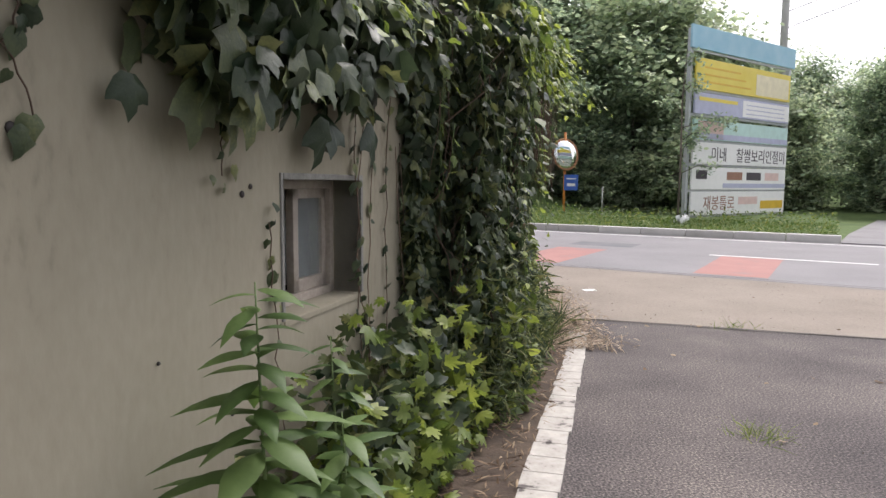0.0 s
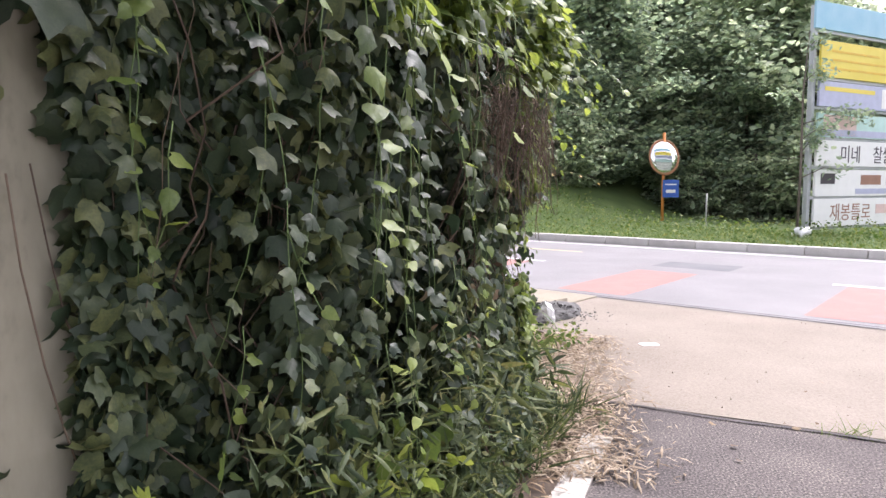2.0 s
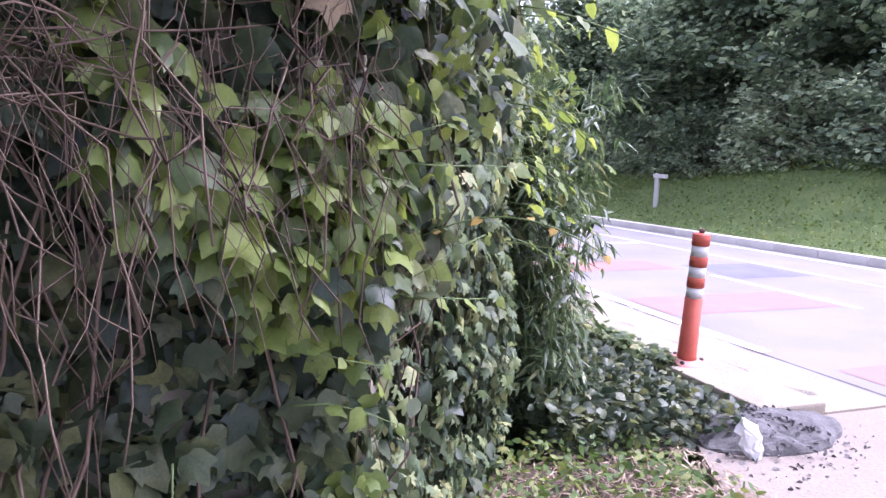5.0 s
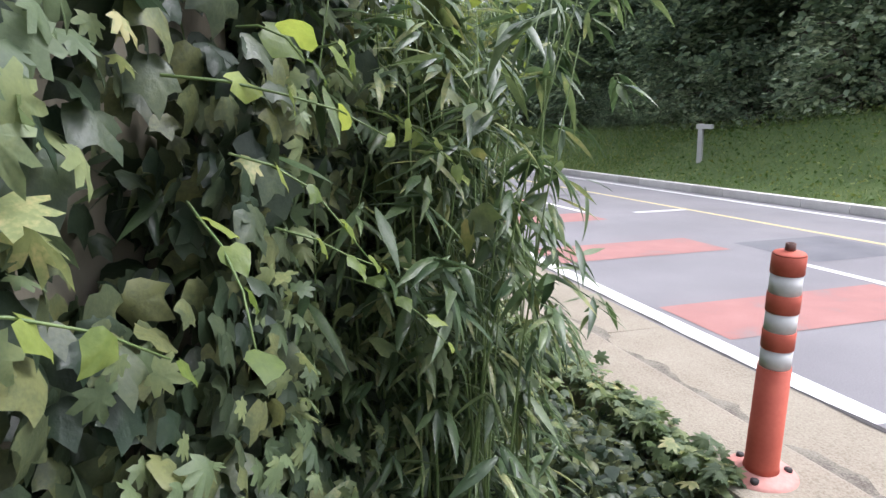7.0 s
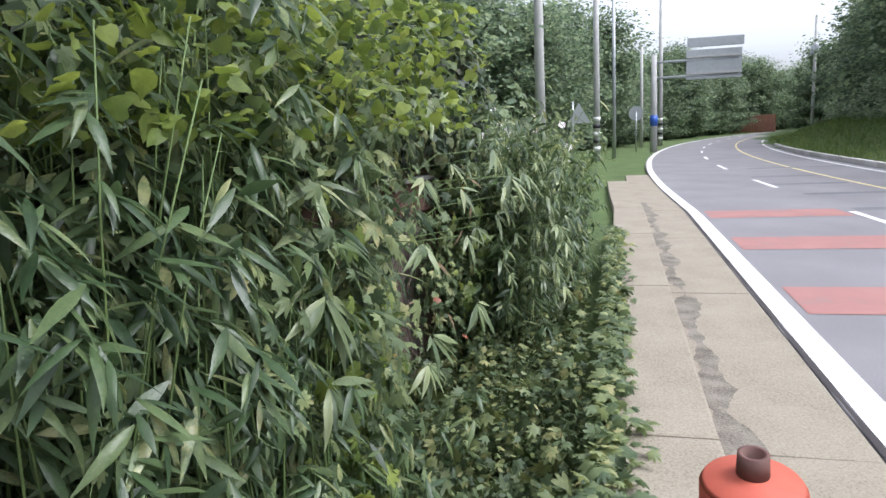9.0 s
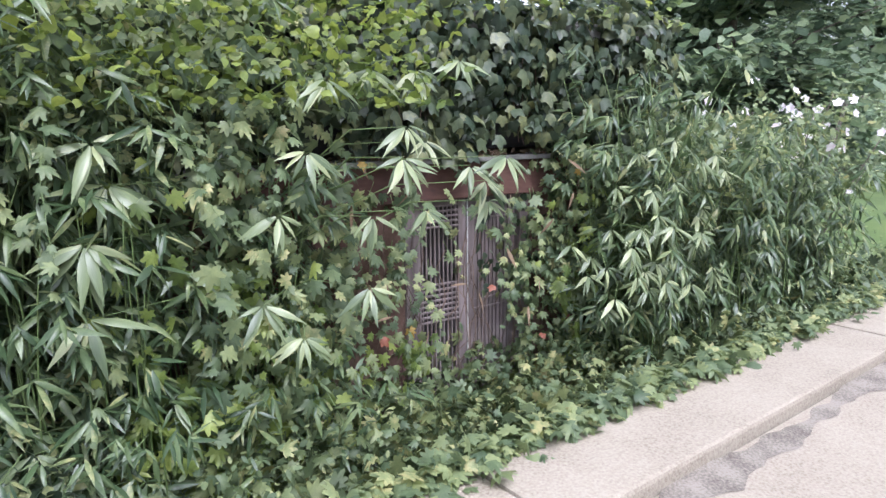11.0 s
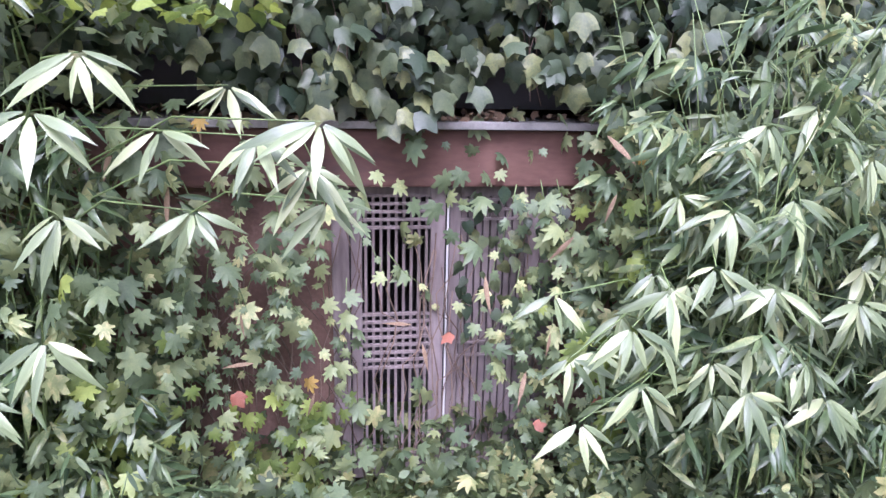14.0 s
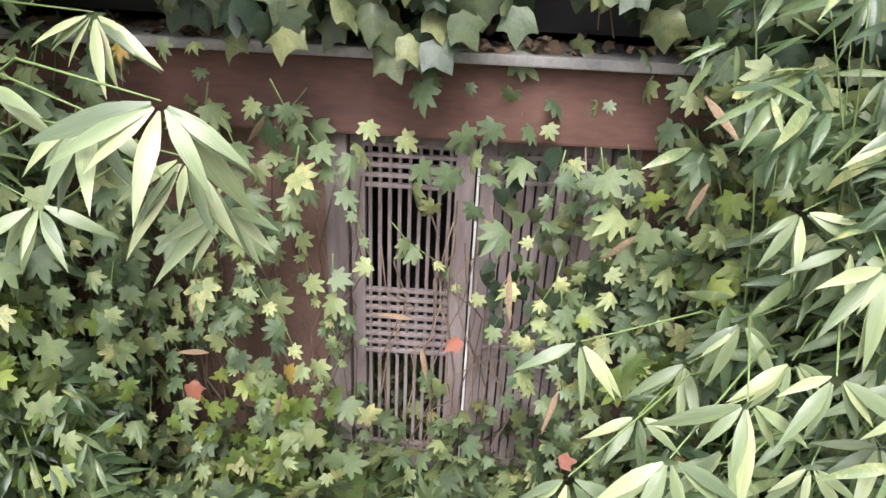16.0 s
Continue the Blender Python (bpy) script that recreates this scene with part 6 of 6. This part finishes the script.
def sign_branch():
    """Leafy twigs of a young tree that reach before the billboard."""
    t = thing("sapling", "young tree with leafy twigs reaching before the billboard", "tree", (6.45, 18.35, 0.2))
    bm = bmesh.new()
    tube(bm, [(0, 0, -0.2), (0.03, 0.02, 1.4), (0.0, 0.0, 3.2), (0.1, 0.05, 4.6)], [0.035, 0.028, 0.02, 0.008], 6)
    pile = Pile()
    for z, dx, dy, k in ((4.4, 0.5, 0.2, 90), (3.7, 0.6, 0.3, 120), (2.75, 1.9, 1.2, 190), (2.4, 0.8, 0.3, 150), (2.1, 0.5, 0.4, 120), (3.2, -0.4, 0.2, 100), (1.5, 1.3, 0.75, 60)):
        tube(bm, [(0.02, 0.01, z - 0.25), (dx * 0.5, dy * 0.5, z), (dx, dy, z - 0.05)], [0.014, 0.009, 0.003], 5)
        u = rng.uniform(0.25, 1.1, k)
        at = np.stack([dx * u, dy * u, z + 0 * u], axis=1) + rng.normal(0, 0.12, (k, 3))
        pile.add(at, np.array([0, 0, 1.0]) + jitter(k, 0.5), jitter(k, 1) - np.array([0, 0, 0.4]), rng.uniform(0.08, 0.15, k))
    part("trunk", bm, M_BARK, t)
    pile.put("crown", OVAL, M_TREE, t)


sign_branch()
bm = bmesh.new()
bmesh.ops.create_icosphere(bm, subdivisions=3, radius=1.0, matrix=Matrix.Translation((6.43, 17.98, 0.20)) @ Matrix.Diagonal((0.19, 0.15, 0.15, 1)))
for v in bm.verts:
    v.co += Vector((1, 1, 0.8)) * (0.09 * noise.noise(v.co * 6))
one("plastic_bag", bm, M_BAG, "tied white plastic bag at the foot of the billboard", "bag")
bm = bmesh.new()
tube(bm, [(5.1, 21.5, z_at(5.1, 21.5) - 0.1), (5.1, 21.5, z_at(5.1, 21.5) + 0.95)], 0.022, 6)
one("stake", bm, M_CONCPOLE, "thin grey stake standing in the verge", "stake")


# ---- traffic mirror ----
def traffic_mirror(x, y, z):
    t = thing("traffic_mirror", "round convex traffic mirror on an orange pole", "traffic mirror", (x, y, z))
    bm = bmesh.new()
    tube(bm, [(0, 0, -0.3), (0, 0, 1.2), (0, 0, 2.7)], 0.045, 10)
    part("pole", bm, M_ORANGE, t)
    turn = Matrix.Translation((0, -0.08, 1.95)) @ Matrix.Rotation(radians(28), 4, 'Z') @ Matrix.Rotation(radians(83), 4, 'X')
    bm = bmesh.new()
    lathe(bm, [(0.52, 0.08 * (1 - 1)), (0.45, 0.03), (0.35, 0.058), (0.2, 0.083), (0.05, 0.093)], 32, turn)
    part("mirror", bm, M_MIRROR, t, "convex mirror reflecting sky and road")
    bm = bmesh.new()
    lathe(bm, [(0.10, -0.06), (0.5, -0.03), (0.56, 0.0), (0.55, 0.02), (0.51, 0.012)], 32, turn)
    part("rim", bm, M_RUST, t, "rusty orange rim")
    bm = bmesh.new()
    box(bm, (-0.02, -0.09, 0.72), (0.46, -0.06, 1.26), None, 0.005)
    sg = part("sign_plate", bm, M_BLUE, t, "small blue plate with white writing")
    for z0, x0, x1 in ((1.10, 0.05, 0.38), (0.86, 0.08, 0.36)):
        bm = bmesh.new()
        box(bm, (x0, -0.096, z0), (x1, -0.091, z0 + 0.10 if z0 < 0.9 else z0 + 0.04))
        part("print_line", bm, M_WHITE, sg)


sx, sy = 4.14, 23.07
traffic_mirror(sx, sy, z_at(sx, sy))


# ---- poles and signs along the road ----
def pole(name, label, s, n, h, r, mat, stripes=False, band=None):
    x, y = road_xy(s, n + bend(s))
    z = z_at(x, y)
    t = thing(name, label, "pole", (x, y, z))
    bm = bmesh.new()
    tube(bm, [(0, 0, -0.3), (0, 0, h / 2), (0, 0, h)], [r, r * 0.85, r * 0.7], 10)
    part("shaft", bm, mat, t)
    if stripes:
        for k in range(5):
            bm = bmesh.new()
            z0 = 0.5 + 0.34 * k
            tube(bm, [(0, 0, z0), (0, 0, z0 + 0.17)], r * 1.04, 10)
            part("stripe", bm, M_BLACK if k % 2 else M_WHITE, t)
    if band:
        bm = bmesh.new()
        tube(bm, [(0, 0, band[0]), (0, 0, band[1])], r * 1.06, 10)
        part("band", bm, M_BLUE, t)
    return t


pole("utility_pole", "grey concrete utility pole", 24, 6.1, 9.5, 0.16, M_CONCPOLE)
pole("utility_pole", "pale utility pole with striped foot", 36, 6.9, 10, 0.16, M_CONCPOLE, True)
lamp = pole("street_lamp", "tall grey street lamp with long arm", 38, 7.5, 8.2, 0.10, M_STEEL)
bm = bmesh.new()
tube(bm, [(0, 0, 8.1), (0.6, 1.0, 8.35), (1.1, 1.9, 8.45)], 0.05, 6)
arm = part("arm", bm, M_STEEL, lamp)
bm = bmesh.new()
box(bm, (1.0, 1.7, 8.38), (1.25, 2.4, 8.52), None, 0.03)
part("lamp_head", bm, M_STEEL, arm)
g = pole("sign_gantry", "road sign gantry seen from behind", 44, 9.0, 5.4, 0.20, M_CONCPOLE, False, (1.5, 2.1))
ax = Vector((0.515, 0.857, 0))
for z0 in (4.15, 5.0):
    bm = bmesh.new()
    tube(bm, [(0, 0, z0), tuple(ax * 4.4 + Vector((0, 0, z0)))], 0.07, 8)
    part("arm", bm, M_STEEL, g)
gm = frame_of(ax * 1.7, ax, Vector((0.857, -0.515, 0)))
bm = bmesh.new()
box(bm, (0, -0.04, 3.95), (2.9, 0.04, 5.55), gm, 0.02)
pn = part("sign_panel", bm, M_STEEL, g, "grey bare back of a large sign")
for z0 in (4.2, 5.1):
    bm = bmesh.new()
    box(bm, (0, 0.04, z0), (2.9, 0.1, z0 + 0.1), gm, 0.01)
    part("rib", bm, M_CONCPOLE, pn)
bm = bmesh.new()
box(bm, (0.05, -0.04, 5.68), (3.0, 0.0, 6.2), gm, 0.02)
part("sign_panel", bm, M_STEEL, g, "upper strip panel seen from behind")
pole("utility_pole", "pale utility pole with striped foot", 56, 8.0, 10.5, 0.17, M_CONCPOLE, True)
pole("utility_pole", "grey concrete utility pole", 54, 7.0, 7, 0.13, M_CONCPOLE)
tp = pole("utility_pole", "far utility pole carrying transformer boxes", 84, 16.9, 12, 0.18, M_CONCPOLE)
for dx in (-0.5, 0.5):
    bm = bmesh.new()
    lathe(bm, [(0.3, 8.0), (0.32, 8.1), (0.32, 8.9), (0.26, 9.0)], 14, Matrix.Translation((dx * 0.857, -dx * 0.5, 0)))
    part("transformer", bm, M_STEEL, tp)
x, y = road_xy(31, 7.0)
ts = thing("warning_sign", "triangular road sign seen from behind", "road sign", (x, y, z_at(x, y)))
bm = bmesh.new()
tube(bm, [(0, 0, -0.2), (0, 0, 2.6)], 0.035, 8)
part("pole", bm, M_STEEL, ts)
bm = bmesh.new()
m = frame_of(Vector((0.12, 0.2, 0)), ax, Vector((0.857, -0.515, 0)))
vs = [bm.verts.new(m @ Vector(p)) for p in ((-0.45, 0.05, 1.75), (0.45, 0.05, 1.75), (0.0, 0.05, 2.55), (-0.45, 0.03, 1.75), (0.45, 0.03, 1.75), (0.0, 0.03, 2.55))]
for f in ((0, 1, 2), (5, 4, 3), (0, 3, 4, 1), (1, 4, 5, 2), (2, 5, 3, 0)):
    bm.faces.new([vs[i] for i in f])
part("sign_plate", bm, M_STEEL, ts)
x, y = road_xy(46, 7.8 + bend(46))
ts = thing("stop_sign", "octagonal road sign seen from behind", "road sign", (x, y, z_at(x, y)))
bm = bmesh.new()
tube(bm, [(0, 0, -0.2), (0, 0, 2.4)], 0.035, 8)
part("pole", bm, M_STEEL, ts)
bm = bmesh.new()
lathe(bm, [(0.45, -0.012), (0.45, 0.012)], 8, Matrix.Translation((-0.05, 0.04, 2.3)) @ Matrix.Rotation(radians(59), 4, 'Z') @ Matrix.Rotation(radians(90), 4, 'X') @ Matrix.Rotation(radians(22.5), 4, 'Z'))
part("sign_plate", bm, M_STEEL, ts)
x, y = road_xy(100, FAR_KERB + bend(100) - 11)
bm = bmesh.new()
box(bm, (-5, -0.2, -0.3), (5, 0.2, 2.2), Matrix.Translation((x, y, 0)) @ Matrix.Rotation(radians(30), 4, 'Z'), 0.03)
one("brick_wall", bm, M_BRICK, "low red brick wall beside the far road", "wall")
x, y = road_xy(17.5, 17.6)
mk = thing("verge_marker", "small white marker post on the grass verge", "marker", (x, y, z_at(x, y)))
bm = bmesh.new()
box(bm, (-0.06, -0.06, -0.2), (0.06, 0.06, 1.0), None, 0.01)
part("post", bm, M_CONCPOLE, mk)
bm = bmesh.new()
box(bm, (-0.1, -0.08, 0.86), (0.3, 0.08, 0.98), None, 0.01)
part("cap", bm, M_CONCPOLE, mk)


# utility pole and wires behind the billboard
up = thing("utility_pole", "concrete utility pole with two wires", "pole", (14.9, 30.0, 0.0))
bm = bmesh.new()
tube(bm, [(0, 0, -0.3), (0, 0, 6), (0, 0, 13)], [0.2, 0.17, 0.14], 10)
part("shaft", bm, M_CONCPOLE, up)
for k in range(7):
    bm = bmesh.new()
    tube(bm, [(-0.25, 0, 6.0 + 0.6 * k), (0.25, 0, 6.0 + 0.6 * k)], 0.015, 5)
    part("step_bolt", bm, M_STEEL, up)
for dz in (0, 0.7):
    bm = bmesh.new()
    tube(bm, [(0, 0, 11.5 + dz - 3.5), (6, -3, 10.2 + dz), (16, -7, 14.5 + dz)], 0.02, 5)
    part("wire", bm, M_BLACK, up)

# gravel heap, plastic sack and scraps by the ledge end
bm = bmesh.new()
x, y = road_xy(3.6, 7.5)
bmesh.ops.create_icosphere(bm, subdivisions=4, radius=1.0, matrix=Matrix.Translation((x, y, 0.0)) @ Matrix.Rotation(1.03, 4, 'Z') @ Matrix.Diagonal((0.48, 0.26, 0.11, 1)))
for v in bm.verts:
    v.co += Vector((1, 1, 1)) * (0.05 * noise.noise(v.co * 5)) + Vector((0, 0, 0.022 * noise.noise(v.co * 26)))
    v.co.z = max(v.co.z, -0.02)
one("gravel_heap", bm, M_GREYBAG, "small heap of dark grey gravel beside the ledge", "gravel", "stuff")
bm = bmesh.new()
x, y = 0.78, 7.88
bmesh.ops.create_icosphere(bm, subdivisions=3, radius=1.0, matrix=Matrix.Translation((x, y, 0.10)) @ Matrix.Rotation(0.5, 4, 'Z') @ Matrix.Rotation(-0.35, 4, 'Y') @ Matrix.Diagonal((0.055, 0.03, 0.13, 1)))
for v in bm.verts:
    v.co += Vector((1, 1, 0.6)) * (0.03 * noise.noise(v.co * 22)) + Vector((0.4, -0.6, 0.2)) * (0.02 * noise.noise(v.co * 60))
one("plastic_sack", bm, M_BAG, "crumpled white plastic sack on the ground", "sack")
bm = bmesh.new()
box(bm, (-0.07, -0.045, 0.004), (0.07, 0.045, 0.010), Matrix.Translation((1.59, 7.15, 0)) @ Matrix.Rotation(0.3, 4, 'Z'), 0.003)
one("paper_scrap", bm, M_WHITE, "flat white scrap lying on the concrete", "litter")


# dirt that has gathered along the ledge's step, cracks and scattered bits
def dirt_band(name, label, s0, s1, n_mid, half, z, mat, wob):
    bm = bmesh.new()
    rows = []
    k = int((s1 - s0) / 0.06)
    for i in range(k + 1):
        s = s0 + (s1 - s0) * i / k
        w = half * (1 + wob * noise.noise(Vector((s * 2.1, n_mid, 0))) + 0.4 * wob * noise.noise(Vector((s * 9.0, n_mid, 3))))
        o = wob * 0.5 * half * noise.noise(Vector((s * 1.3, n_mid, 8)))
        a, c = road_xy(s, n_mid + o - w + bend(s) + drift(s, n_mid)), road_xy(s, n_mid + o + w + bend(s) + drift(s, n_mid))
        rows.append((bm.verts.new((*a, z)), bm.verts.new((*c, z))))
    for p, q in zip(rows, rows[1:]):
        bm.faces.new((p[0], p[1], q[1], q[0]))
    return one(name, bm, mat, label, "dirt", "structure")


dirt_band("dirt_strip", "dark dirt gathered along the ledge step", 4.0, 17, 8.215, 0.075, 0.024, M_DIRT, 1.9)
dirt_band("road_crack", "dark crack between gutter and road", -3.0, 30, 8.815, 0.016, 0.0235, M_DARKHOLE, 0.7)
dirt_band("road_crack", "dark crack between apron and road", -9.0, 4.0, 8.80, 0.014, 0.0085, M_DARKHOLE, 0.7)


def bits(name, label, region, count, size, mat, template, flat_up=3.0):
    t = thing(name, label, "debris", kind="stuff")
    p = np.array([(*region(), 0.0) for _ in range(count)])
    p[:, 2] = 0.008 + rng.uniform(0, 0.004, count)
    soup("bits", *leaves(template, p, np.array([[0, 0, flat_up]]) + jitter(count, 0.6), jitter(count, 1.0), rng.uniform(*size, count)), mat, t)


heap_x, heap_y = road_xy(3.6, 7.5)
chips = thing("gravel", "dark grey gravel chips strewn on and round the heap", "gravel", kind="stuff")
k = 550
off = rng.normal(0, 1, (k, 2)) * np.array([0.22, 0.26])
high = 0.01 + 0.10 * np.sqrt(np.clip(1 - (off[:, 0] / 0.33) ** 2 - (off[:, 1] / 0.40) ** 2, 0, 1))
soup("bits", *leaves(CARD, np.column_stack([heap_x + off[:, 0], heap_y + off[:, 1], high]), np.array([[0, 0, 1.0]]) + jitter(k, 0.7), jitter(k, 1.0), rng.uniform(0.012, 0.035, k)), M_GREYBAG, chips)
bits("grit", "loose grit on the asphalt", lambda: (rng.uniform(0.8, 7), rng.uniform(0.5, 4.9)), 1500, (0.004, 0.010), M_CONCRETE, CARD, 1.0)
bits("grit", "loose grit and crumbs on the concrete", lambda: (lambda s, n: road_xy(s, n))(rng.uniform(-5, 3.4), rng.uniform(5.6, 8.7)), 700, (0.004, 0.011), M_SOIL, CARD, 1.0)
bits("grit", "grit on the ledge and gutter", in_sn(4, 15, 7.7, 8.75), 1500, (0.005, 0.014), M_SOIL, CARD, 1.0)
bits("fallen_leaf", "scattered fallen leaves on the driveway", lambda: (rng.uniform(0.9, 5), rng.uniform(1.2, 7.0)), 60, (0.03, 0.06), M_DRYLEAF, OVAL)

# wandering crack where the dark asphalt meets the concrete
bm = bmesh.new()
rows = []
for i in range(140):
    t = i / 139
    x = 1.05 + 8.2 * t
    y = 5.60 - 0.31 * (x - 1.2) + 0.03 * noise.noise(Vector((x * 2.5, 0, 0))) + 0.012 * noise.noise(Vector((x * 11, 0, 0)))
    w = 0.010 + 0.012 * abs(noise.noise(Vector((x * 4, 5, 0))))
    rows.append((bm.verts.new((x, y - w, 0.0085)), bm.verts.new((x, y + w, 0.0085))))
for p, q in zip(rows, rows[1:]):
    bm.faces.new((p[0], q[0], q[1], p[1]))
one("driveway_crack", bm, M_DARKHOLE, "dark crack between asphalt and concrete", "crack", "structure")
